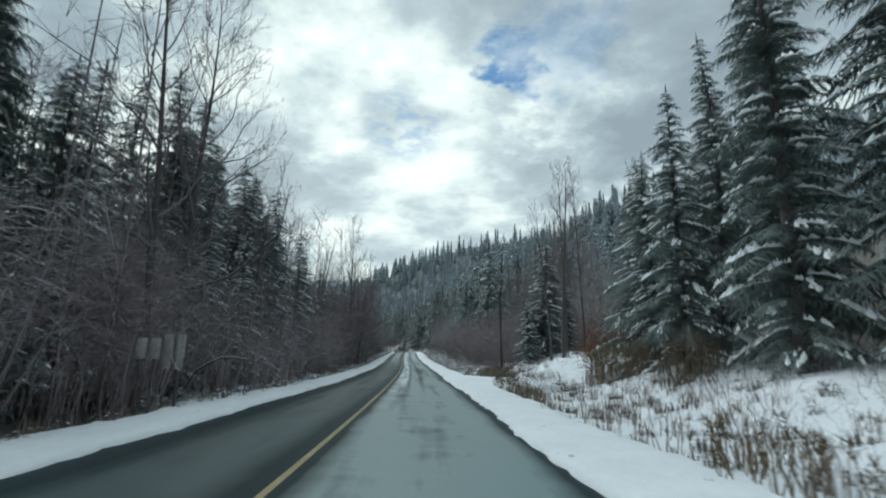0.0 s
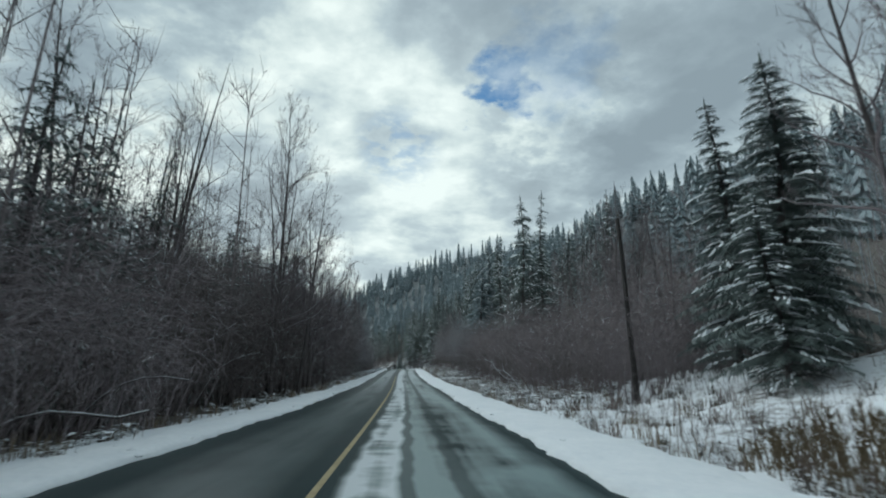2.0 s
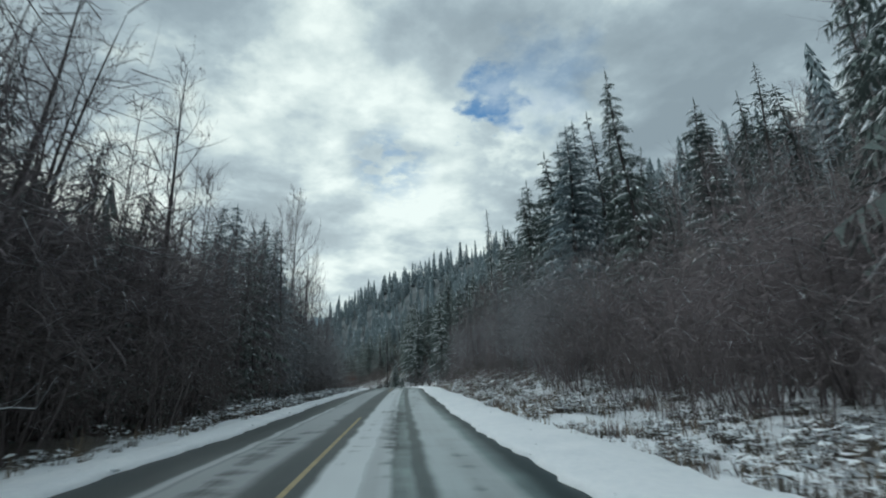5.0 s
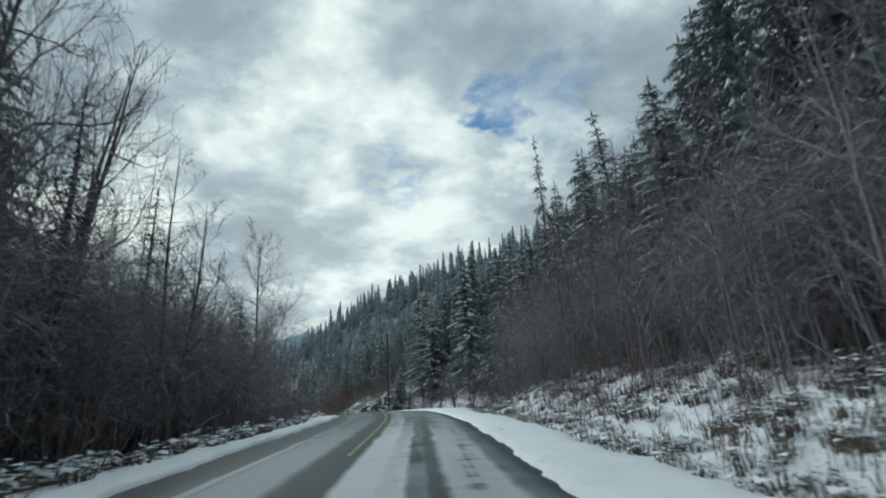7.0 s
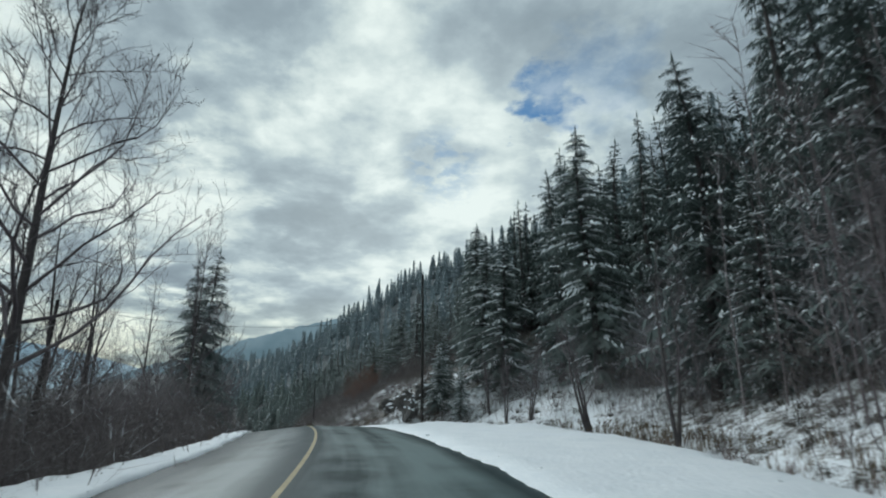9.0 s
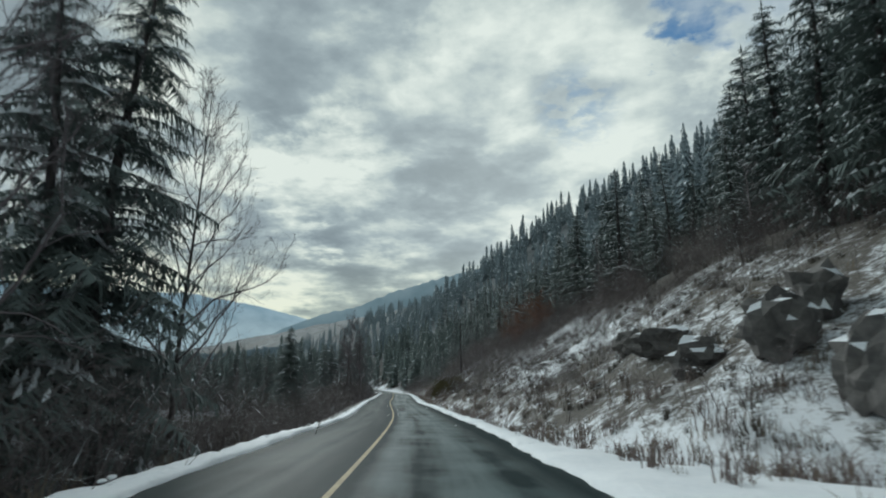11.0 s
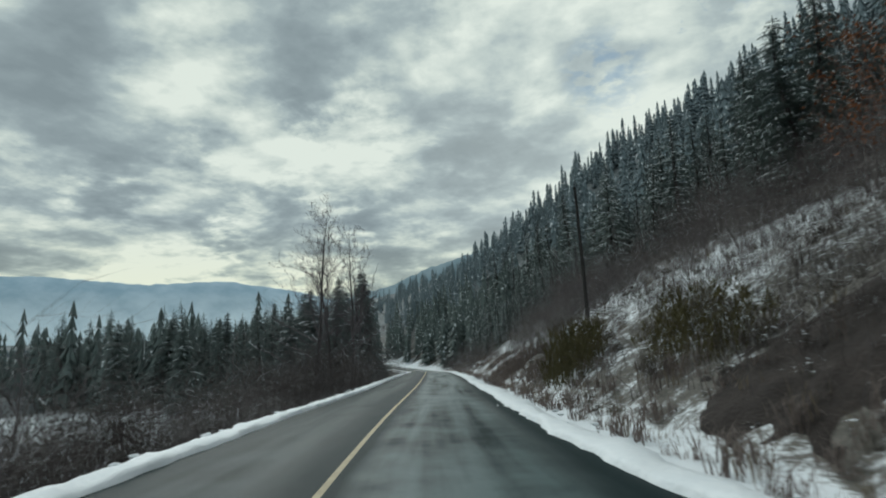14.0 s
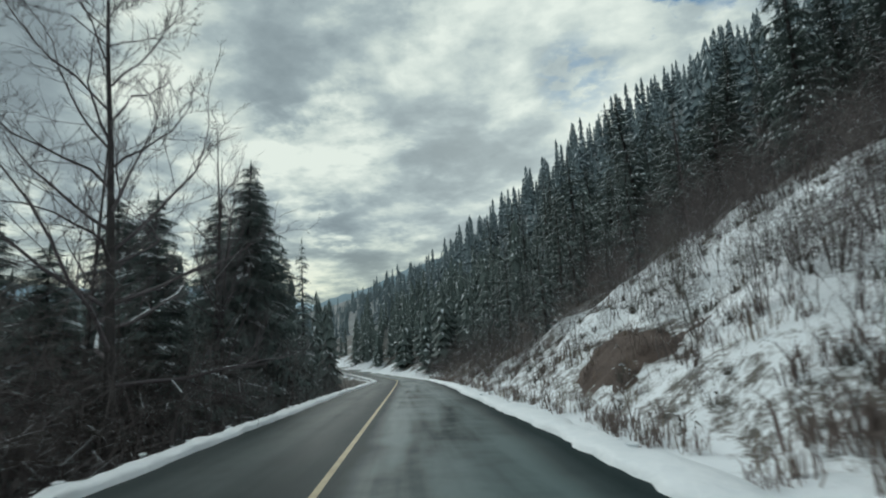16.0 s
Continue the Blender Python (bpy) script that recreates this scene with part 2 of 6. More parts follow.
def road_material():
    def build(add, bsdf, tree):
        uv = add("ShaderNodeUVMap")
        uv.uv_map = "along"
        sep = add("ShaderNodeSeparateXYZ", uv)
        u, s = sep.outputs[0], sep.outputs[1]
        where = add("ShaderNodeNewGeometry").outputs["Position"]
        M = lambda op, a, c=0.0: add("ShaderNodeMath", a, c, op=op).outputs[0]
        ramp = lambda v, a, c: add("ShaderNodeMapRange", v, a, c, 0.0, 1.0).outputs[0]
        grain = add("ShaderNodeTexNoise", where, named={"Scale": 45.0, "Detail": 2.0})
        blotch = add("ShaderNodeTexNoise", where, named={"Scale": 0.55, "Detail": 5.0, "Roughness": 0.6})
        long_at = add("ShaderNodeCombineXYZ", M("MULTIPLY", u, 1.15), M("MULTIPLY", s, 0.06), 0.0)
        streak = add("ShaderNodeTexNoise", long_at, named={"Scale": 1.0, "Detail": 4.0, "Roughness": 0.5, "Distortion": 0.3})
        cross_at = add("ShaderNodeCombineXYZ", M("MULTIPLY", u, 0.7), M("MULTIPLY", s, 1.3), 7.0)
        ripple = add("ShaderNodeTexNoise", cross_at, named={"Scale": 1.0, "Detail": 3.0})
        wob = add("ShaderNodeTexNoise", add("ShaderNodeCombineXYZ", 3.0, M("MULTIPLY", s, 0.35), 0.0), named={"Scale": 1.0, "Detail": 4.0})
        uw = M("ADD", u, M("MULTIPLY", M("SUBTRACT", wob, 0.5), 0.4))

        def band(at, half, soft):
            return M("SUBTRACT", 1.0, ramp(M("ABSOLUTE", M("SUBTRACT", uw, at)), half, half + soft))

        # old snow left between the wheel tracks, most of it towards the crest
        dist = M("MULTIPLY", ramp(s, 14.0, 34.0), M("SUBTRACT", 1.0, ramp(s, 168.0, 192.0)))
        crest = M("MULTIPLY", ramp(s, 62.0, 130.0), M("SUBTRACT", 1.0, ramp(s, 165.0, 185.0)))
        side_lay = M("ADD", M("ADD", M("MULTIPLY", band(-1.3, 0.5, 0.25), 0.6), M("MULTIPLY", band(2.65, 0.45, 0.2), 0.65)), M("ADD", M("MULTIPLY", band(-2.05, 0.05, 0.1), 0.8), M("MULTIPLY", band(1.0, 0.4, 0.1), 0.9)))
        lay = M("MAXIMUM", M("MULTIPLY", band(0.67, 0.3, 0.12), dist), M("MULTIPLY", side_lay, crest))
        gate = M("ADD", M("MULTIPLY", streak, 0.6), M("MULTIPLY", ripple, 0.4))
        crust = M("MULTIPLY", lay, ramp(M("ADD", gate, M("MULTIPLY", crest, 0.06)), 0.4, 0.5))
        # pale film: thin slush, with sky sheen painted in near start and bend
        bend = M("MULTIPLY", ramp(s, 175.0, 186.0), M("SUBTRACT", 1.0, ramp(s, 208.0, 228.0)))
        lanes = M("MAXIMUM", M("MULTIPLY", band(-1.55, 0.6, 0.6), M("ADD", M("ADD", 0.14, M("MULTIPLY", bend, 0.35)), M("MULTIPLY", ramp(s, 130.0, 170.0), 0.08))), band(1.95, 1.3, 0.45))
        # paler colour over the first stretch stands in for bright sky glare
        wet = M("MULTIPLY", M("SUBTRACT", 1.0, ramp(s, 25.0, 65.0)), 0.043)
        film_sheen = M("MULTIPLY", ramp(M("ADD", wet, M("ADD", M("MULTIPLY", streak, 0.6), M("MULTIPLY", blotch, 0.4))), 0.38, 0.58), lanes)
        film_sheen = M("MULTIPLY", film_sheen, M("SUBTRACT", 1.0, M("MULTIPLY", M("MAXIMUM", band(1.16, 0.07, 0.08), band(1.95, 0.1, 0.1)), M("MULTIPLY", dist, 0.8))))
        film_sheen = M("MINIMUM", 1.0, M("MULTIPLY", film_sheen, M("ADD", 1.0, M("MULTIPLY", M("SUBTRACT", 1.0, ramp(s, 20.0, 60.0)), 0.5))))
        asphalt = mixc(add, blotch.outputs[0], (0.014, 0.026, 0.0285), (0.038, 0.06, 0.063))
        asphalt = mixc(add, M("MULTIPLY", ramp(s, 205.0, 255.0), 0.5), asphalt, (0.006, 0.0145, 0.0155))
        oily = M("MAXIMUM", band(-0.5, 0.35, 0.3), M("MAXIMUM", band(3.7, 0.4, 0.4), band(-3.1, 0.25, 0.3)))
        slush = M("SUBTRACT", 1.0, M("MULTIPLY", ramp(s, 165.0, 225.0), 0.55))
        damp_sheen = mixc(add, M("MULTIPLY", M("MULTIPLY", film_sheen, slush), M("SUBTRACT", 1.0, M("MULTIPLY", oily, M("MULTIPLY", ramp(s, 205.0, 245.0), 0.75)))), asphalt, (0.19, 0.265, 0.268))
        col = mixc(add, M("MULTIPLY", crust, 0.9), damp_sheen, (0.66, 0.7, 0.72))
        rough = M("ADD", M("ADD", M("ADD", 0.3, M("MULTIPLY", blotch, 0.12)), M("MULTIPLY", grain, 0.12)), M("ADD", M("MULTIPLY", crust, 0.3), M("MULTIPLY", ramp(s, 225.0, 260.0), 0.1)))
        setin(tree, bsdf, Base_Color=col, Roughness=rough, Specular_IOR_Level=M("ADD", M("ADD", 0.015, M("MULTIPLY", 0.07, M("MULTIPLY", ramp(s, 60.0, 110.0), M("SUBTRACT", 1.0, ramp(s, 165.0, 225.0))))), M("MULTIPLY", film_sheen, M("SUBTRACT", 0.45, M("MULTIPLY", ramp(s, 150.0, 225.0), 0.37)))))
        bump = add("ShaderNodeBump", named={"Strength": 0.35, "Distance": 0.02, "Height": M("ADD", M("MULTIPLY", grain, 0.4), crust)})
        tree.links.new(bump.outputs[0], bsdf.inputs["Normal"])
    return material("wet_asphalt", build)


M_GROUND, M_ROAD = ground_material(), road_material()


# ---- mesh helpers ----
def mesh_from(name, verts, faces, mats, face_mats=None, smooth_=False):
    me = bpy.data.meshes.new(name)
    me.from_pydata([tuple(v) for v in verts], [], [tuple(f) for f in faces])
    for m in mats:
        me.materials.append(m)
    if face_mats is not None:
        me.polygons.foreach_set("material_index", np.array(face_mats, dtype=np.int32))
    if smooth_:
        me.polygons.foreach_set("use_smooth", np.ones(len(me.polygons), dtype=bool))
    me.update()
    return me


# ---- ground ----
def bump_fn(x, y, scale, seed):
    """Cheap smooth random relief, -1 to 1."""
    r = np.random.RandomState(seed)
    out = 0
    for k in range(6):
        a = r.uniform(0, 2 * math.pi)
        f = scale * r.uniform(0.5, 1.7)
        out = out + np.sin((x * math.cos(a) + y * math.sin(a)) * f + r.uniform(0, 6.28))
    return out / 3.2


def sidestep(v, a, b):
    t = np.clip((v - a) / (b - a), 0, 1)
    return t * t * (3 - 2 * t)


def shoulder(s):
    """Extra width of the level snow beside the right-hand lane, where cars can pull out."""
    return 5.5 * sidestep(s, 30, 36) * (1 - sidestep(s, 44, 48)) + (2.8 * sidestep(s, 188, 204) + 4.2 * sidestep(s, 198, 220)) * (1 - sidestep(s, 236, 252))


def relief(s, u):
    """Height of the ground above the road's height, at s along and u to the right of the centre line."""
    s, u = np.asarray(s, float), np.asarray(u, float)
    # right-hand side: level field, then bank, then cut slope; wooded hill behind
    bank = sidestep(s, 120, 175)
    cut = sidestep(s, 222, 262)
    ur = np.maximum(u, 0)
    ur = ur - np.minimum(shoulder(s), np.maximum(0, ur - 4.2))
    foot = 34 - 18 * bank
    hill = np.maximum(0, ur - foot) * 0.52
    hill = np.where(hill > 150, 150 + (hill - 150) * 0.2, hill)
    field = -0.35 * sidestep(ur, 4.8, 7.0) + (1.0 + 1.5 * (1 - sidestep(s, 50, 90))) * sidestep(ur, 8, 21)
    knoll = bank * 2.2 * sidestep(ur, 7.0, 15)
    right = field + hill + knoll
    cutting = np.maximum(0, ur - 6.0) * 0.6 * sidestep(ur, 5.4, 8.0) - 0.25 * sidestep(ur, 4.5, 6.0)
    cutting = np.where(cutting > 130, 130 + (cutting - 130) * 0.2, cutting)
    right = right * (1 - cut) + cutting * cut
    # left-hand side: ditch and level wood, then falling to the valley
    ul = np.maximum(-u, 0)
    fall = sidestep(s, 150, 235)
    left = -0.5 * sidestep(ul, 4.6, 8.5)
    drop = -sidestep(ul, 4.0, 10) * 2.8 - np.maximum(0, ul - 9) * 0.2
    level = np.minimum(-8.2 - np.interp(s, S_ALL, RZ), -1.5)  # the valley's flat floor
    drop = np.where(ul > 8, np.maximum(drop, level), drop)
    left = left + drop * fall - (1 - fall) * np.clip(ul - 60, 0, 200) * 0.12
    right = right + 22 * sidestep(ur, 45, 140) * sidestep(s, 395, 470)
    right = right * (1 - 0.45 * sidestep(s, 500, 720))
    return np.where(u >= 0, right, left)


def su_of(x, y):
    """s and u of plan places, by the nearest point of the road."""
    x, y = np.asarray(x, float).ravel(), np.asarray(y, float).ravel()
    s_out, u_out = np.empty_like(x), np.empty_like(x)
    step = 3
    px, py, ph, ps = RX[::step], RY[::step], HEAD[::step], S_ALL[::step]
    for a in range(0, len(x), 4000):
        xs, ys = x[a:a + 4000, None], y[a:a + 4000, None]
        i = np.argmin((xs - px) ** 2 + (ys - py) ** 2, axis=1)
        dx, dy = xs[:, 0] - px[i], ys[:, 0] - py[i]
        s_out[a:a + 4000] = ps[i] + (-np.sin(ph[i]) * dx + np.cos(ph[i]) * dy)
        u_out[a:a + 4000] = np.cos(ph[i]) * dx + np.sin(ph[i]) * dy
    return s_out, u_out


def ground_z(s, u):
    """Height of the ground in the world."""
    x, y, z = on_road(np.clip(s, S0, 2500), u)
    au = np.abs(u)
    rough = sidestep(au, 5.4, 9)
    z = z + relief(s, u) + rough * (0.22 * bump_fn(x, y, 0.8, 5) + 0.5 * sidestep(au, 8, 20) * bump_fn(x, y, 0.23, 6))
    z = z + (u > 0) * sidestep(s, 225, 262) * sidestep(au, 6, 9) * (0.14 * bump_fn(x, y, 1.7, 12) + 0.35 * bump_fn(x, y, 0.9, 13))
    z = z + sidestep(au, 40, 120) * np.where(u > 0, 4.0, 0.8) * bump_fn(x, y, 0.045, 7)
    under = 1 - sidestep(au, 4.6, 5.6)
    return z - 0.22 * under


def spaced(lo, hi, a, b, fine, grow=1.13, coarse=180):
    mid = list(np.arange(a, b, fine))
    up_, step, v = [], fine, b
    while v < hi:
        up_.append(v)
        step = min(step * grow, coarse)
        v += step
    dn, step, v = [], fine, a
    while v > lo:
        step = min(step * grow, coarse)
        v -= step
        dn.append(v)
    return np.array(dn[::-1] + mid + up_ + [hi])


# bare brown patches and clear snow: s, u, half length, half width, amount
SOIL = [(361.5, 9.2, 3, 2.2, 0.1), (331, 9, 4, 2.5, 0.1), (341, 10, 4, 3.5, 0.12), (312, 10.5, 3.5, 2.5, 0.08), (345, 14, 6, 5, -0.2), (300, 9, 5, 2.5, 0.03), (372, 17, 8, 4, -0.3), (352, 12, 5, 2, -0.2),
        (328, 18, 6, 4, -0.2), (296, 20, 7, 4, -0.2), (280, 15, 6, 3, -0.2), (12, 14, 9, 5, -0.12), (42, 16, 8, 6, -0.1), (24, 13, 6, 4, -0.1), (95, 10, 30, 4, -0.22), (185, 10, 30, 4, -0.2), (232, 19, 13, 6, -0.2)]


def build_ground():
    xs = spaced(-4600, 3000, -120, 48, 1.0)
    ys = spaced(-900, 4600, -14, 400, 1.25)
    gx, gy = np.meshgrid(xs, ys)
    s, u = su_of(gx, gy)
    z = ground_z(s, u)
    n, m = len(ys), len(xs)
    verts = np.stack([gx.ravel(), gy.ravel(), z], 1)
    idx = np.arange(n * m).reshape(n, m)
    faces = np.stack([idx[:-1, :-1], idx[:-1, 1:], idx[1:, 1:], idx[1:, :-1]], -1).reshape(-1, 4)
    me = mesh_from("ground", verts.tolist(), faces.tolist(), [M_GROUND], smooth_=True)
    # where dead plants and leaves show through the snow
    au = np.abs(u)
    wide = np.where(u > 0, shoulder(s), 0)
    litter = 0.16 + 0.36 * sidestep(au - wide, 6 - 0.8 * sidestep(s, 240, 262), 9 - 2.2 * sidestep(s, 240, 262))
    for s_, u_, rs, ru, amount in SOIL:
        litter = litter + amount * np.exp(-((s - s_) / rs) ** 2 - ((u - u_) / ru) ** 2)
    wood_left = (u < 0) * sidestep(-u, 5.2, 8) * 0.22
    wood_right = (u > 0) * sidestep(u, 20, 30) * 0.18
    litter = litter + wood_left + wood_right + (0.028 * sidestep(s, 240, 262) - 0.033 * sidestep(s, 306, 318) - 0.07 * sidestep(s, 347, 358) * (1 - sidestep(s, 374, 386)) + 0.06 * sidestep(s, 380, 395)) * (u > 6.5) - 0.085 * (u > 6.5) * (u < 24) * (1 - sidestep(s, 150, 236)) + (u < 0) * sidestep(-u, 3.6, 4.4) * (0.42 - 0.5 * sidestep(-u, 9, 15)) * sidestep(s, 240, 262)
    field = (u < 0) * sidestep(-u, 13, 20) * (1 - sidestep(-u, 120, 160)) * sidestep(s, 318, 334) * (1 - sidestep(s, 386, 400))
    litter = litter - 0.5 * field
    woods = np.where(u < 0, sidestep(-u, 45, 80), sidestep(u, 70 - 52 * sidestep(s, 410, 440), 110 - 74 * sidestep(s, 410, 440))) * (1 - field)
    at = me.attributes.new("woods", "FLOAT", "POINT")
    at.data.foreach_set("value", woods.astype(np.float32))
    at = me.attributes.new("litter", "FLOAT", "POINT")
    at.data.foreach_set("value", litter.astype(np.float32))
    return tagged(new("ground", me), "snow-covered ground with dead grass showing through", "ground", kind="structure")


build_ground()


# ---- road ----
def strip(name, us, zs, s_from, s_to, ds, mat, wobble=None, uv=True):
    """A ribbon along the road: lateral places us and heights zs above the road."""
    ss = np.arange(s_from, s_to + ds, ds)
    verts, faces = [], []
    k = len(us)
    for j, s in enumerate(ss):
        for i in range(k):
            u, z = us[i], zs[i]
            if wobble:
                u, z = wobble(s, i, u, z)
            x, y, z0 = on_road(s, u)
            verts.append((float(x), float(y), float(z0 + z)))
    for j in range(len(ss) - 1):
        for i in range(k - 1):
            a = j * k + i
            faces.append((a, a + 1, a + 1 + k, a + k))
    me = mesh_from(name, verts, faces, [mat], smooth_=True)
    if uv:
        layer = me.uv_layers.new(name="along")
        vi = np.empty(len(me.loops), dtype=np.int32)
        me.loops.foreach_get("vertex_index", vi)
        co = np.stack([np.tile(np.array(us, float), len(ss)), np.repeat(ss, k)], 1)[vi]
        layer.data.foreach_set("uv", co.astype(np.float32).ravel())
    return new(name, me)


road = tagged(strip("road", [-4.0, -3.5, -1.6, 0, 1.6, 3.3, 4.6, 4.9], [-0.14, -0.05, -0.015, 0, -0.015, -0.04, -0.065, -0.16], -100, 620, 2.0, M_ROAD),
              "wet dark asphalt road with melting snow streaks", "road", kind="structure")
for start, end in ((-100, 128), (164, 620)):  # the crest's stretch of the line is worn away
    tagged(strip("centre_line", [-0.05, 0.05], [0.004, 0.004], start, end, 2.0, M_YELLOW), "worn yellow centre line painted on the asphalt", "road marking", kind="structure")


def verge(side, name):
    r = random.Random(11 + side)
    ph = [r.uniform(0, 6.28) for _ in range(12)]

    def edge(s, k):
        return sum(math.sin(s * f + ph[(k + i) % 12]) * a for i, (f, a) in enumerate(((0.21, 0.10), (0.63, 0.07), (1.7, 0.05), (4.1, 0.04), (9.7, 0.025))))

    def wob(s, i, f, z):
        crumble = random.Random(int(s * 10) * 3 + side).uniform(-0.035, 0.035)
        low = float(sidestep(s, 235, 262))
        if side > 0:
            inner = 3.9 + 0.4 * low * (1 - float(sidestep(s, 293, 318))) + edge(s, 0) * 0.7 + crumble
            outer = max((6.2 + float(shoulder(s))) * (1 - low) + 5.1 * low - 0.35 * float(sidestep(s, 293, 318)) + edge(s, 5) * 1.6, inner + 0.5)
        else:
            inner = 3.4 - 0.3 * low + edge(s, 0) * (0.8 - 0.4 * low) + crumble * (1 - 0.5 * low)
            outer = max(5.1 + 1.5 * float(sidestep(s, 188, 195)) * (1 - float(sidestep(s, 206, 214))) - 0.65 * float(sidestep(s, 212, 220)) * (1 - low) - 0.55 * float(sidestep(s, 105, 135)) * (1 - float(sidestep(s, 196, 206))) - 1.35 * low + edge(s, 5) * (1.6 - 0.9 * low), inner + 0.4)
        u = (inner, inner + 0.05, inner + (outer - inner) * 0.12, inner + (outer - inner) * 0.35, inner + (outer - inner) * 0.62, inner + (outer - inner) * 0.88, outer, outer + (0.5 if side > 0 else 0.5 - 0.35 * low))[i]
        if i in (2, 3, 4, 5):
            z += 0.035 * math.sin(s * 1.9 + ph[i]) * math.sin(s * 0.53 + ph[i + 2]) + 0.02 * math.sin(s * 5.3 + ph[i + 3])
        return side * u, z

    ob = strip(name, [0] * 8, [-0.06, 0.02, 0.06, 0.08, 0.07, 0.05, -0.08, -0.5], -60, 500, 0.4, M_SNOW, wob, uv=False)
    return tagged(ob, "ploughed snow lying along the road's edge", "snow verge", kind="structure")


verge(1, "snow_verge")
verge(-1, "snow_verge")


# ---- plants: mesh builders ----
class Tris:
    """Triangles of one or more materials, gathered as plain lists."""

    def __init__(self):
        self.v, self.f, self.m = [], [], []

    def tri(self, a, b, c, m=0):
        n = len(self.v)
        self.v += [a, b, c]
        self.f.append((n, n + 1, n + 2))
        self.m.append(m)

    def quad(self, a, b, c, d, m=0):
        n = len(self.v)
        self.v += [a, b, c, d]
        self.f += [(n, n + 1, n + 2), (n, n + 2, n + 3)]
        self.m += [m, m]

    def tube(self, pts, radii, sides=3, m=0):
        base, n = len(self.v), len(pts)
        for i, p in enumerate(pts):
            d = pts[min(n - 1, i + 1)] - pts[max(0, i - 1)]
            d = d / (np.linalg.norm(d) + 1e-9)
            e = np.cross(d, (0.31, 0.83, 0.46) if abs(d[2]) > 0.8 else (0, 0, 1.0))
            e = e / (np.linalg.norm(e) + 1e-9)
            g = np.cross(d, e)
            for k in range(sides):
                w = 2 * math.pi * k / sides
                self.v.append(p + (e * math.cos(w) + g * math.sin(w)) * radii[i])
        for i in range(n - 1):
            for k in range(sides):
                a0, a1 = base + i * sides + k, base + i * sides + (k + 1) % sides
                self.f += [(a0, a1, a1 + sides), (a0, a1 + sides, a0 + sides)]
                self.m += [m, m]

    def arrays(self):
        return np.array(self.v, float).reshape(-1, 3), np.array(self.f, np.int32).reshape(-1, 3), np.array(self.m, np.int32)


def tri_mesh(name, v, f, m, mats, smooth_=False):
    me = bpy.data.meshes.new(name)
    me.vertices.add(len(v))
    me.vertices.foreach_set("co", v.astype(np.float32).ravel())
    me.loops.add(3 * len(f))
    me.loops.foreach_set("vertex_index", f.astype(np.int32).ravel())
    me.polygons.add(len(f))
    me.polygons.foreach_set("loop_start", np.arange(0, 3 * len(f), 3, dtype=np.int32))
    me.polygons.foreach_set("material_index", m.astype(np.int32))
    if smooth_:
        me.polygons.foreach_set("use_smooth", np.ones(len(f), dtype=bool))
    for mat in mats:
        me.materials.append(mat)
    me.update(calc_edges=True)
    return me


def piece(name, tris, mat, parent, label="", smooth_=False):
    ob = new(name, tri_mesh(name, *tris.arrays(), [mat], smooth_))
    ob.parent = parent
    return tagged(ob, label=label)


def joined(name, protos, spots, mats, label, category):
    """One object of kind stuff: copies of the prototypes at spots of (which, x, y, z, scale, turn, stretch)."""
    vs, fs, ms, n = [], [], [], 0
    arrs = [p.arrays() for p in protos]
    for which, x, y, z, sc, turn, st in spots:
        v, f, m = arrs[which % len(arrs)]
        c, s_ = math.cos(turn) * sc, math.sin(turn) * sc
        w = np.empty_like(v)
        w[:, 0] = v[:, 0] * c - v[:, 1] * s_ + x
        w[:, 1] = v[:, 0] * s_ + v[:, 1] * c + y
        w[:, 2] = v[:, 2] * sc * st + z
        vs.append(w)
        fs.append(f + n)
        ms.append(m)
        n += len(v)
    me = tri_mesh(name, np.concatenate(vs), np.concatenate(fs), np.concatenate(ms), mats)
    return tagged(new(name, me), label, category, kind="stuff")


V3 = lambda x, y, z: np.array((x, y, z), float)


def unit(d):
    return d / (np.linalg.norm(d) + 1e-9)


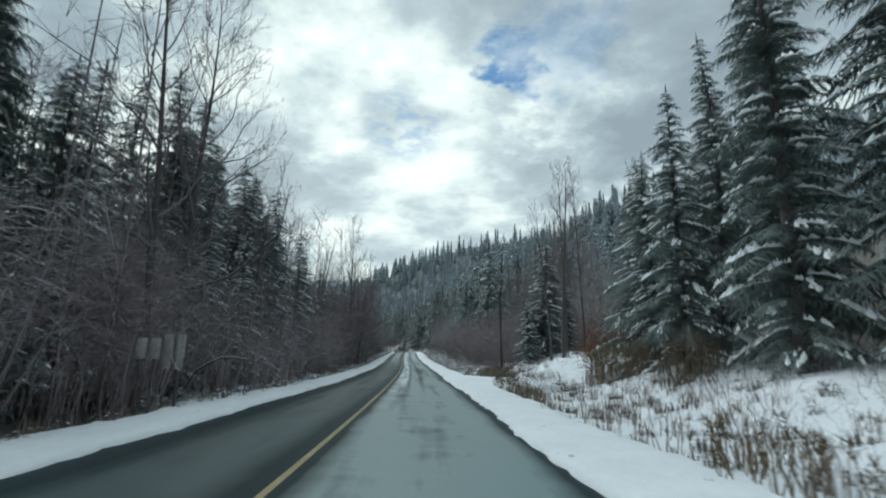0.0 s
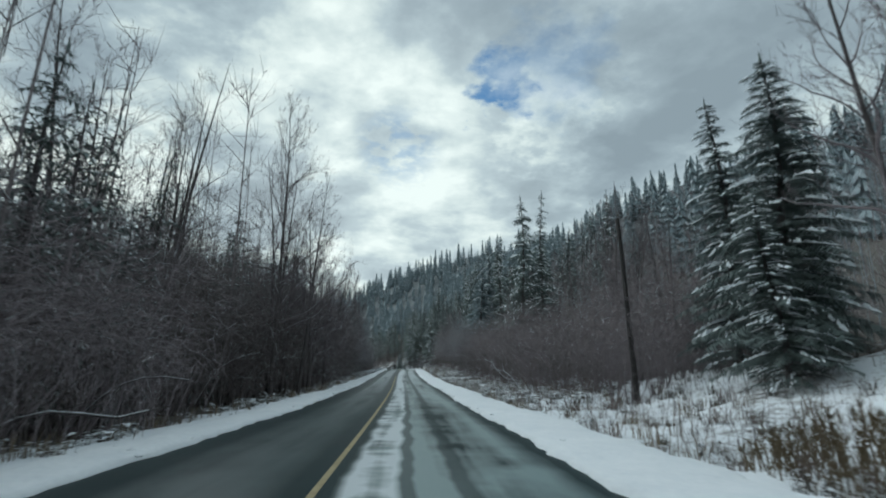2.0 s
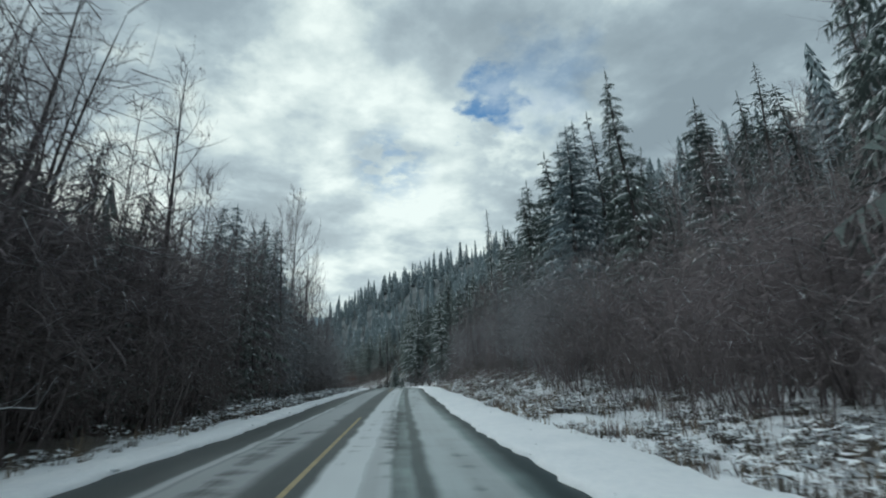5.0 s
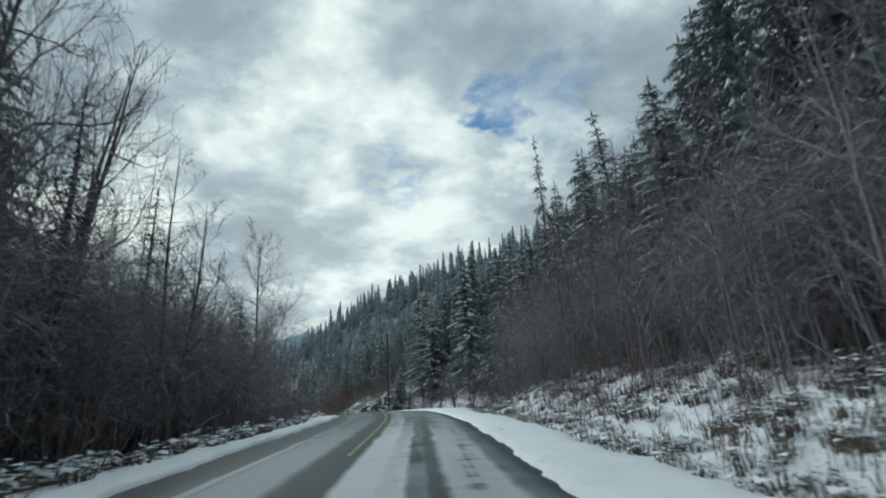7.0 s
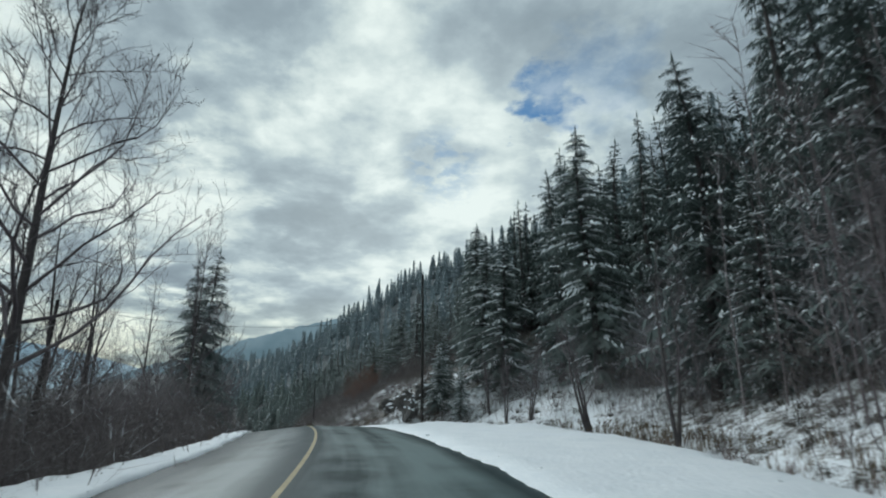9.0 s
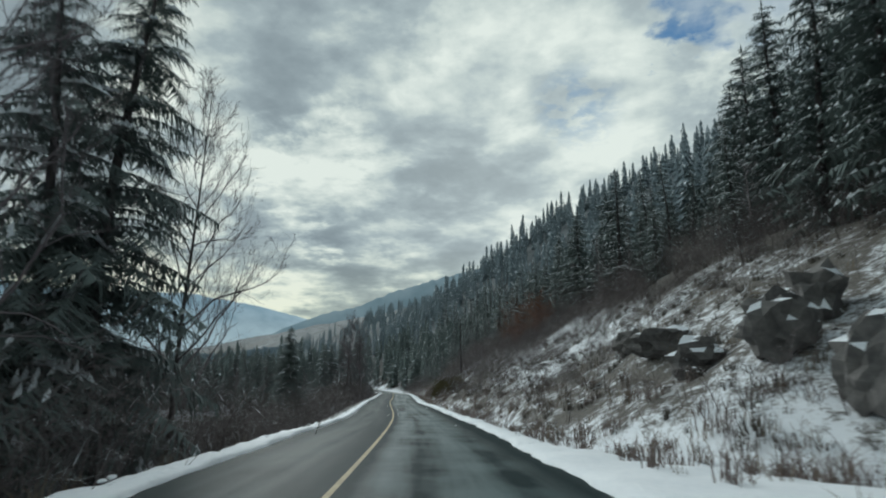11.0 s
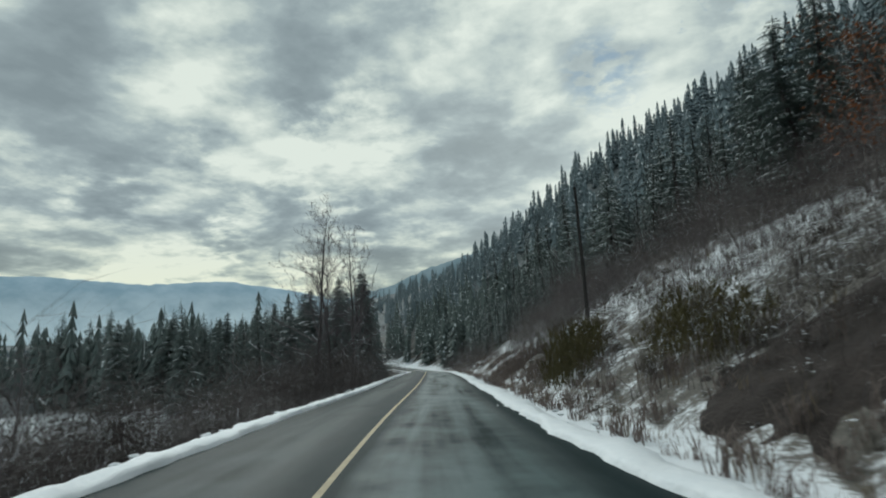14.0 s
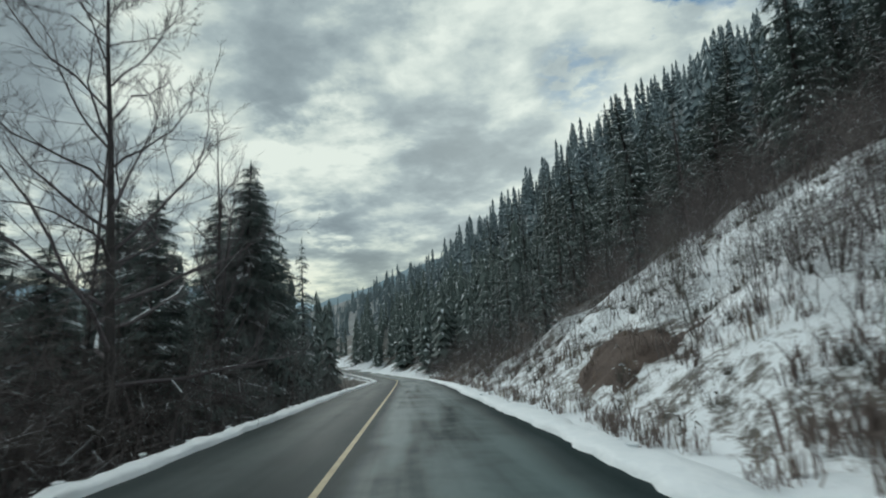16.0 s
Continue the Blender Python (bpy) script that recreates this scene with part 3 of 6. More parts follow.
def conifer_tris(seed, h, spread, whorls, boughs, segs, snow, bare=0.06, droop=0.35, lean=0.0, ragged=0.25):
    """Trunk, crown and snow of a spruce or fir, as three sets of triangles."""
    r = random.Random(seed)
    trunk, crown, cap = Tris(), Tris(), Tris()
    bend = [V3(lean * (i / 5) ** 2 * h, 0.02 * h * math.sin(i + seed), h * i / 5) for i in range(6)]
    rad = 0.012 * h + 0.05
    trunk.tube(bend, [rad * (1 - 0.94 * i / 5) for i in range(6)], 7 if segs > 3 else 4)

    def axis(z):
        k = min(4, int(z / h * 5))
        t = z / h * 5 - k
        return bend[k] * (1 - t) + bend[k + 1] * t

    for w in range(whorls):
        f = bare + (1 - bare) * (w + r.uniform(-0.3, 0.3)) / whorls
        f = min(max(f, 0.02), 0.985)
        gap = h * (1 - bare) / whorls
        L0 = spread * ((1 - f) ** 0.66) * (0.55 + 0.45 * min(1, f * 6)) + 0.012 * h
        L0 *= 1 + ragged * math.sin(w * 1.7 + seed)
        n = max(3, boughs + r.randint(-1, 1))
        a0 = r.uniform(0, 6.28)
        for b in range(n):
            if r.random() < 0.1:
                continue
            az = a0 + 6.283 * b / n + r.uniform(-0.3, 0.3)
            L = L0 * r.uniform(0.7, 1.2)
            out = V3(math.cos(az), math.sin(az), 0)
            side = V3(-math.sin(az), math.cos(az), 0)
            rise = r.uniform(0.0, 0.25) + 0.35 * f
            dr = droop * (1 - 0.7 * f) * r.uniform(0.7, 1.3)
            p0 = axis(min(0.99 * h, max(0.0, f * h + gap * r.uniform(-0.8, 0.8))))
            spine = []
            for i in range(segs + 1):
                t = i / segs
                spine.append(p0 + out * (L * t) + V3(0, 0, L * (rise * t - (rise + dr) * t * t * 1.1 + 0.12 * dr * max(0, t - 0.8) * 5)))
            wide = L * (0.34 if segs in (4, 6) else 0.27) + 0.07
            for i in range(segs):
                t = (i + 0.5) / segs
                wd = wide * (0.55 + 0.6 * t if t < 0.55 else 1.35 * (1.1 - t) * 1.6) * r.uniform(0.75, 1.2)
                q = spine[i + 1] + (spine[i + 1] - spine[i]) * r.uniform(0.2, 0.9)
                for sg in (1, -1):
                    if segs >= 3:
                        for j in ((0.0, 0.18, 0.36, 0.54, 0.72, 0.9) if segs > 5 else (0.0, 0.25, 0.5, 0.75) if segs > 3 else (0.0, 0.5)):
                            p1 = spine[i] * (1 - j) + spine[i + 1] * j
                            p2 = p1 + (spine[i + 1] - spine[i]) * (0.17 if segs > 5 else 0.22 if segs > 3 else 0.4)
                            w2 = wd * r.uniform(0.5, 1.15)
                            crown.tri(p1, p2, p2 + side * (sg * w2) + out * (w2 * r.uniform(-0.1, 0.6)) + V3(0, 0, -w2 * r.uniform(0.2, 1.3)))
                    else:
                        crown.tri(spine[i], spine[i + 1], q + side * (sg * wd) + V3(0, 0, -wd * r.uniform(0.25, 0.65)))
            if r.random() < snow:
                lift = 0.03 + 0.02 * L
                a, e = r.uniform(0.12, 0.4), r.uniform(0.75, 1.02)
                lumps = 15 if segs > 5 else 5 if segs > 3 else 2
                for k in range(lumps):
                    if r.random() < 0.3:
                        continue
                    t = a + (e - a) * (k + r.random()) / lumps
                    i = min(segs - 1, int(t * segs))
                    fw = unit(spine[i + 1] - spine[i])
                    c = spine[i] + (spine[i + 1] - spine[i]) * (t * segs - i) + side * (wide * r.uniform(-0.35, 0.35))
                    ln, wd = min(L * r.uniform(0.05, 0.14) + 0.03, 0.21), min(wide * r.uniform(0.06, 0.2), 0.08)
                    up_, dn = V3(0, 0, lift * r.uniform(1.0, 3.0)), V3(0, 0, -wd * 0.3)
                    cap.tri(c + up_ - fw * ln * 0.4, c + fw * ln + dn, c + side * wd + dn)
                    cap.tri(c + up_ - fw * ln * 0.4, c - side * wd + dn, c + fw * ln + dn)
                    cap.tri(c + up_ - fw * ln * 0.4, c + side * wd + dn, c - fw * ln)
                    cap.tri(c + up_ - fw * ln * 0.4, c - fw * ln, c - side * wd + dn)
    top = bend[5]
    for k in range(4):
        az = 1.57 * k + seed
        crown.tri(top + V3(0, 0, 0.05 * h * 0.6), top + V3(math.cos(az), math.sin(az), 0) * 0.004 * h - V3(0, 0, 0.01 * h), top + V3(math.cos(az + 1.4), math.sin(az + 1.4), 0) * 0.004 * h - V3(0, 0, 0.02 * h))
    return trunk, crown, cap


def far_conifer(seed, snow=0.5, layers=10, around=7):
    """A small wood's conifer, 1 m high and to be scaled; needles are material 0, snow 1."""
    r = random.Random(seed)
    t = Tris()
    spread = r.uniform(0.12, 0.19)
    t.tube([V3(0, 0, 0), V3(0, 0, 0.3)], [0.012, 0.01], 3)
    for k in range(layers):
        f = 0.05 + 0.9 * k / layers
        z1 = f + 1.1 / layers
        R = spread * (1 - f) ** 0.8 + 0.012
        n = around if k < 0.6 * layers else 5
        a0 = r.uniform(0, 6.28)
        for b in range(n):
            az = a0 + 6.283 * b / n + r.uniform(-0.25, 0.25)
            L = R * r.uniform(0.65, 1.25)
            tip = V3(math.cos(az) * L, math.sin(az) * L, f - r.uniform(0.0, 0.05))
            hw = 0.36 * L
            sd = V3(-math.sin(az), math.cos(az), 0) * hw
            mid = V3(math.cos(az) * L * 0.5, math.sin(az) * L * 0.5, f + r.uniform(0.0, 0.03))
            root = V3(0, 0, min(1.0, z1))
            t.tri(root, mid + sd, tip)
            t.tri(root, tip, mid - sd)
            if r.random() < snow:
                u_ = V3(math.cos(az) * 0.004, math.sin(az) * 0.004, 0.012)
                s2 = sd * r.uniform(0.25, 0.7)
                t.tri(mid + s2 + u_, mid - s2 + u_, (tip if r.random() < 0.6 else root * 0.5 + mid * 0.5) + u_, 1)
    return t


def limb_tris(r, p, d, length, rad, curl, lush):
    """One limb with its branches and twigs, and the snow on it."""
    t, snow = Tris(), Tris()

    def stretch(p, d, length, n, jit, up_):
        pts = [p]
        for i in range(n):
            d = unit(d + V3(r.gauss(0, jit), r.gauss(0, jit), r.gauss(0, jit) + up_))
            p = p + d * (length / n)
            pts.append(p)
        return pts

    def along(pts, f):
        n = len(pts) - 1
        i = min(n - 1, int(f * n))
        return pts[i] + (pts[i + 1] - pts[i]) * (f * n - i), unit(pts[i + 1] - pts[i])

    def offshoot(d, ang):
        e = unit(np.cross(d, V3(r.gauss(0, 1), r.gauss(0, 1), r.gauss(0, 1))))
        return unit(d * math.cos(ang) + e * math.sin(ang) + V3(0, 0, 0.18))

    def lay_snow(a, b, ra, chance):
        if abs(unit(b - a)[2]) < 0.52 and r.random() < chance:
            sd = unit(np.cross(b - a, (0, 0, 1.0))) * max(ra * 0.75, 0.011)
            u_ = V3(0, 0, ra + 0.012)
            snow.quad(a + u_ + sd, a + u_ - sd, b + u_ - sd, b + u_ + sd)

    def spray(q, d, L, wide):
        tw = stretch(q, d, L, 2, 0.22, curl)
        sd = unit(np.cross(tw[2] - tw[0], V3(0.3, 0.5, 0.8))) * wide
        t.quad(tw[0] + sd, tw[0] - sd, tw[1] - sd * 0.7, tw[1] + sd * 0.7)
        t.tri(tw[1] + sd * 0.7, tw[1] - sd * 0.7, tw[2])
        return tw

    n = 7
    main = stretch(p, d, length, n, 0.2, curl)
    t.tube(main, [rad * (1 - 0.85 * i / n) for i in range(n + 1)], 5)
    for i in range(n):
        lay_snow(main[i], main[i + 1], rad * (1 - 0.85 * i / n), 0.6)
    for k in range(lush):
        f = 0.18 + 0.82 * (k + r.random()) / lush
        q, dd = along(main, min(f, 0.98))
        L = length * (0.5 - 0.26 * f) * r.uniform(0.6, 1.35)
        br = stretch(q, offshoot(dd, r.uniform(0.5, 1.0)), L, 4, 0.2, curl * 0.8)
        r1 = max(rad * 0.36 * (1 - 0.6 * f), 0.011)
        t.tube(br, [r1, r1 * 0.85, r1 * 0.7, r1 * 0.5, r1 * 0.25], 3)
        for i in range(3):
            lay_snow(br[i], br[i + 1], r1, 0.3)
        for j in range(6):
            g = 0.15 + 0.85 * (j + r.random()) / 6
            q2, d2 = along(br, min(g, 0.98))
            tw = spray(q2, offshoot(d2, r.uniform(0.45, 0.95)), L * r.uniform(0.28, 0.5), 0.009)
            for _ in range(2):
                q3, d3 = along(tw, r.uniform(0.2, 0.8))
                spray(q3, offshoot(d3, r.uniform(0.4, 0.8)), L * r.uniform(0.1, 0.22), 0.006)
    return t, snow


def bare_tree_tris(seed, h, limbs=15, ang=0.95, curl=0.1, lush=7, reach=0.36, low=0.28, stems=1, lean=0.0):
    """Trunk tubes, a list of limbs and the snow of a leafless tree h metres high."""
    r = random.Random(seed)
    trunk, snow, out = Tris(), Tris(), []
    for k in range(stems):
        a = r.uniform(0, 6.28) + 3.1 * k
        d = unit(V3(math.cos(a) * (0.13 if stems > 1 else 0.02) + lean, math.sin(a) * (0.13 if stems > 1 else 0.02), 1))
        hk = h * (1 - 0.12 * k)
        pts, p = [V3(0.15 * k, 0, -0.2)], V3(0.15 * k, 0, -0.2)
        for i in range(7):
            d = unit(d + V3(r.gauss(0, 0.04), r.gauss(0, 0.04), 0.05))
            p = p + d * (hk / 7)
            pts.append(p)
        rad = 0.0085 * h + 0.03
        trunk.tube(pts, [rad * (1 - 0.93 * i / 7) for i in range(8)], 6)
        nl = limbs if stems == 1 else int(limbs * 0.7)
        for i in range(nl):
            f = low + (0.97 - low) * (i + r.random() * 0.8) / nl
            j = min(6, int(f * 7))
            q = pts[j] + (pts[j + 1] - pts[j]) * (f * 7 - j)
            az = i * 2.4 + r.uniform(-0.5, 0.5)
            g = ang * (1.1 - 0.45 * f) * r.uniform(0.8, 1.2)
            dd = V3(math.cos(az) * math.sin(g), math.sin(az) * math.sin(g), math.cos(g))
            L = h * (reach * (1 - f) + 0.1) * r.uniform(0.75, 1.25)
            t, sn = limb_tris(r, q, dd, L, max(rad * (1 - 0.93 * f) * 0.5, 0.02), curl, lush)
            out.append(t)
            n = len(snow.v)
            snow.v += sn.v
            snow.f += [tuple(x + n for x in tri) for tri in sn.f]
            snow.m += sn.m
    return trunk, out, snow


def brush_tris(seed, stems, h, arch, snowy, twigs=3, rad=0.014, patch=0.25):
    """A clump of bare arching stems h metres high, materials: 0 stems, 1 snow."""
    r = random.Random(seed)
    t = Tris()
    for k in range(stems):
        az = r.uniform(0, 6.28)
        x0 = V3(r.gauss(0, patch * h), r.gauss(0, patch * h), -0.05)
        L = h * r.uniform(0.5, 1.2)
        o = V3(math.cos(az), math.sin(az), 0)
        b = arch * r.uniform(0.2, 1.4)
        kink = lambda: V3(r.gauss(0, 0.05), r.gauss(0, 0.05), r.gauss(0, 0.03)) * L
        pts = [x0, x0 + o * (L * 0.1 * b) + V3(0, 0, L * 0.32) + kink(), x0 + o * (L * 0.3 * b) + V3(0, 0, L * 0.64) + kink(), x0 + o * (L * 0.66 * b) + V3(0, 0, L * (0.92 - 0.28 * b)) + kink()]
        sw = V3(-math.sin(az + 0.8), math.cos(az + 0.8), 0) * rad
        t.quad(pts[0] + sw, pts[0] - sw, pts[1] - sw * 0.85, pts[1] + sw * 0.85)
        t.quad(pts[1] + sw * 0.85, pts[1] - sw * 0.85, pts[2] - sw * 0.65, pts[2] + sw * 0.65)
        t.tri(pts[2] + sw * 0.65, pts[2] - sw * 0.65, pts[3])
        for j in range(twigs):
            f = r.uniform(0.2, 0.97) * 3
            k_ = min(2, int(f))
            q = pts[k_] + (pts[k_ + 1] - pts[k_]) * (f - k_)
            a2 = az + r.uniform(-1.8, 1.8)
            e = q + V3(math.cos(a2), math.sin(a2), r.uniform(-0.1, 0.9)) * (L * r.uniform(0.1, 0.32))
            sv = V3(-math.sin(a2), math.cos(a2), 0.6) * rad * 0.5
            t.tri(q + sv, q - sv, e)
            if r.random() < snowy * 0.5:
                sd = V3(-math.sin(a2), math.cos(a2), 0) * rad * 0.7
                u_ = V3(0, 0, rad * 0.8)
                t.tri(q + sd + u_, q - sd + u_, q * 0.3 + e * 0.7 + u_, 1)
        if r.random() < snowy * 1.3 and abs(unit(pts[3] - pts[2])[2]) < 0.5:
            sd = V3(-math.sin(az), math.cos(az), 0) * rad * r.uniform(0.7, 1.1)
            u_ = V3(0, 0, rad)
            a_, b_ = pts[2] * 0.7 + pts[3] * 0.3, pts[2] * 0.3 + pts[3] * 0.7
            t.quad(a_ + sd + u_, a_ - sd + u_, b_ - sd * 0.6 + u_, b_ + sd * 0.6 + u_, 1)
    return t


def bush_tris(seed, twigs=300, snowy=0.1, fine=1.0):
    """A rounded, close-twigged leafless bush 1 m high and to be scaled; twigs are material 0, snow 1."""
    r = random.Random(seed)
    t = Tris()
    lobes = [(V3(r.uniform(-0.22, 0.22), r.uniform(-0.22, 0.22), r.uniform(0.3, 0.75)), r.uniform(0.2, 0.32)) for _ in range(6)]
    for c, q in lobes:
        foot = V3(c[0] * 0.25, c[1] * 0.25, -0.03)
        mid = (foot + c) * 0.5 + V3(r.gauss(0, 0.03), r.gauss(0, 0.03), 0)
        t.tube([foot, mid, c + V3(0, 0, q * 0.6)], [0.009 * fine ** 0.5, 0.006 * fine ** 0.5, 0.002], 3)
    for k in range(twigs):
        c, q = lobes[k % 6]
        d = unit(V3(r.gauss(0, 1), r.gauss(0, 1), r.gauss(0, 0.8)))
        a = c + d * (q * r.random() ** 0.45)
        a[2] = max(0.02, a[2])
        w = unit(d * 0.8 + V3(r.gauss(0, 0.6), r.gauss(0, 0.6), r.gauss(0, 0.35)))
        e = a + w * r.uniform(0.08, 0.2) * (0.4 + 0.6 * fine)
        b = a * 0.5 + e * 0.5 + V3(r.gauss(0, 0.012), r.gauss(0, 0.012), r.gauss(0, 0.012))
        sd = unit(np.cross(w, V3(r.gauss(0, 1), r.gauss(0, 1), r.gauss(0, 1)))) * r.uniform(0.0014, 0.0028) * fine
        t.quad(a + sd, a - sd, b - sd * 0.7, b + sd * 0.7)
        t.tri(b + sd * 0.7, b - sd * 0.7, e)
        if r.random() < snowy * 1.6 and abs(w[2]) < 0.36:
            up_ = V3(0, 0, 0.003)
            fl = unit(np.cross(w, (0.01, 0, 1.0))) * 0.0026 * fine
            t.tri(a + fl + up_, a - fl + up_, e + up_, 1)
    return t


def tussock_tris(seed, snowy=0.3):
    """A knee-high tuft of matted dead plants with scraps of snow on it, about 1 m across."""
    r = random.Random(seed)
    t = Tris()
    for k in range(28):
        az, q = r.uniform(0, 6.28), 0.3 * r.random() ** 0.6
        o = V3(math.cos(az), math.sin(az), 0)
        p = o * q + V3(0, 0, -0.08)
        L = r.uniform(0.35, 0.75) * (1.1 - q)
        lean = r.uniform(0.15, 0.9)
        sd = V3(-math.sin(az + r.uniform(-0.8, 0.8)), math.cos(az), 0) * r.uniform(0.025, 0.06)
        m_ = p + o * (L * 0.35 * lean) + V3(0, 0, L * 0.7)
        e = p + o * (L * 0.95 * lean) + V3(0, 0, L * (0.95 - 0.5 * lean))
        t.tri(p + sd, p - sd, m_)
        t.tri(m_ + sd * 0.7, m_ - sd * 0.7, e)
        if r.random() < snowy:
            u_ = V3(0, 0, 0.03)
            w_ = 1.6 if snowy < 0.5 else 3.0
            t.tri(m_ + sd * w_ + u_, m_ - sd * w_ + u_, e * 0.6 + m_ * 0.4 + u_, 1)
    return t


def tuft_tris(seed, blades, h, spread=0.5):
    r = random.Random(seed)
    t = Tris()
    for k in range(blades):
        az = r.uniform(0, 6.28)
        x0 = V3(r.gauss(0, 0.14), r.gauss(0, 0.14), -0.03)
        L = h * r.uniform(0.5, 1.2)
        o = V3(math.cos(az), math.sin(az), 0)
        sd = V3(-math.sin(az + 0.6), math.cos(az + 0.6), 0) * 0.012
        b = spread * r.uniform(0.2, 1.2)
        m_ = x0 + o * (L * 0.2 * b) + V3(0, 0, L * 0.6)
        e = x0 + o * (L * 0.75 * b) + V3(0, 0, L * (1 - 0.35 * b))
        t.quad(x0 + sd, x0 - sd, m_ - sd * 0.8, m_ + sd * 0.8)
        t.tri(m_ + sd * 0.8, m_ - sd * 0.8, e)
    return t


# ---- plants: where they stand ----
def place(s, u, sink=0.1):
    x, y, _ = on_road(s, u)
    return float(x), float(y), float(ground_z(np.array([s]), np.array([u]))[0]) - sink


def conifer_thing(tris, label, needles=None):
    root = new("conifer_tree")
    piece("trunk", tris[0], M_BARK, root)
    piece("crown", tris[1], needles or M_NEEDLE, root)
    if tris[2].f:
        tagged(piece("snow", tris[2], M_TREESNOW, root, "snow lying on the boughs"), kind="stuff")
    return tagged(root, label, "conifer tree", "conifers along the road")


def bare_thing(tris, label):
    root = new("bare_tree")
    piece("trunk", tris[0], M_BARK, root)
    for t in tris[1]:
        piece("limb", t, M_LIMB, root)
    if tris[2].f:
        tagged(piece("snow", tris[2], M_TREESNOW, root, "thin snow on the limbs"), kind="stuff")
    return tagged(root, label, "bare tree", "leafless trees along the road")


def stand(proto, used, s, u, height, base_h, turn, wide=1.0, sink=0.15, label=""):
    x, y, z = place(s, u, sink)
    k = height / base_h
    m = Matrix.Translation((x, y, z)) @ Matrix.Rotation(turn, 4, "Z")
    if proto in used:
        ob = copy_thing(proto, m)
    else:
        used.add(proto)
        ob = proto
        ob.matrix_basis = m
    ob.scale = (k * wide, k * wide, k)
    if label:
        tagged(ob, label=label)
    return ob


rnd = random.Random(4)
BASE = 20.0
near_kinds = [
    (1, 2.9, 31, 8, 4, 0.75), (2, 3.3, 30, 8, 4, 0.8), (3, 2.4, 32, 7, 4, 0.65), (4, 3.4, 30, 8, 4, 0.65), (5, 1.7, 32, 7, 4, 0.75), (6, 3.1, 54, 12, 6, 0.12), (7, 3.1, 40, 9, 7, 0.45), (8, 2.7, 42, 8, 7, 0.4), (9, 3.1, 36, 8, 6, 0.2), (10, 3.2, 40, 9, 5, 0.6),
]
NEAR = [conifer_thing(conifer_tris(a, BASE, b, c, d, e, f), "grey-green spruce furred with hoar frost" if a == 10 else "tall dark green spruce with snow on its drooping boughs", M_FROST_HAZE if a == 10 else None) for a, b, c, d, e, f in near_kinds]
MID_TRIS = [conifer_tris(20 + a, BASE, b, 29, 6, 3, 0.65) for a, b in enumerate((2.5, 3.0, 2.2, 2.8, 1.8))]
MID = [conifer_thing(t, "dark snow-dusted conifer standing on the wooded slope") for t in MID_TRIS]


def merged(sets):
    """Crown, snow and trunk as one set of triangles with materials 0, 1 and 2."""
    t = Tris()
    for m, q in enumerate((sets[1], sets[2], sets[0])):
        n = len(t.v)
        t.v += q.v
        t.f += [tuple(i + n for i in f) for f in q.f]
        t.m += [m] * len(q.f)
    return t


MID_WOOD = [merged(t) for t in MID_TRIS] + [merged(conifer_tris(30 + k, BASE, w, 26, 6, 2, 0.6)) for k, w in enumerate((2.6, 3.0, 2.2, 2.8, 1.9))]
deep = {"left": [], "slope": [], "bank": []}


def in_wood(which, k, s, u, height, turn, wide):
    x, y, z = place(s, u, 0.15)
    k += 5 * (u > 46 or u < -16 or s > 425)  # the plainer ones stand farther back
    deep[which].append((k, x, y, z, height / BASE * wide, turn, 1 / wide))


BARE = [bare_thing(bare_tree_tris(40 + a, BASE, **kw), "leafless grey deciduous tree with fine upright twigs")
        for a, kw in enumerate((dict(limbs=22, ang=0.9, curl=0.1, reach=0.22, lush=8), dict(stems=2, limbs=20, ang=0.95, curl=0.08, reach=0.26), dict(limbs=20, ang=0.75, curl=0.14, reach=0.22, lean=0.07),
                                dict(limbs=30, ang=1.1, curl=0.09, reach=0.33, low=0.2, lush=11), dict(stems=3, limbs=14, ang=0.7, curl=0.14, reach=0.3), dict(limbs=33, ang=1.12, curl=0.12, reach=0.34, low=0.2, lush=12)))]
used = set()

# landmark conifers: s, u, height, width, kind
LAND = []
LAND += [(37, 18, 16.5, 1.1, 6), (42, 21, 13, 1.0, 6), (27, 15.8, 16.6, 0.9, 6), (27.5, 18.5, 19.5, 0.85, 7), (31, 20.5, 19, 0.85, 6), (23, 19, 22, 0.9, 6), (19.5, 16.5, 22, 1.0, 7), (16, 20, 24, 1.1, 6), (33, 17, 15, 0.95, 6), (61, 17.0, 14.5, 1.35, 6),
         (59, 14.5, 7.5, 1.4, 6), (66.5, 18.0, 15, 1.2, 7), (64, 20.5, 9, 1.3, 6), (119.2, 19.4, 28.5, 0.9, 0), (121.2, 23.4, 30, 0.85, 4), (117, 22, 20, 1.1, 1), (150.5, 17.5, 23, 1.1, 9), (154, 19.5, 25, 1.0, 9), (144, 44, 29, 0.9, 2)]
LAND += [(145, 20.5, 26, 0.85, 2), (150, 22, 27, 0.8, 4), (139, 24, 20, 1, 0), (176.5, 21, 20.5, 1.2, 3), (181, 23.5, 22, 1.15, 0), (184.7, 25, 22.5, 1.1, 1), (188, 21, 15.5, 1.2, 3), (193, 25, 18.3, 1.0, 2), (171, 24, 22, 1.2, 1), (168, 20, 19, 1.25, 0),
         (197, 22, 17.8, 1.1, 3), (203, 26, 24, 1.0, 0), (217, 20, 20.6, 1.1, 1), (211, 22, 20, 1.1, 0), (218, 29, 36.5, 0.62, 4), (220, 33, 28, 0.9, 2), (224, 37, 27, 0.9, 0), (207, 28, 25.5, 1.0, 1), (228, 20.1, 21.3, 1.1, 6)]
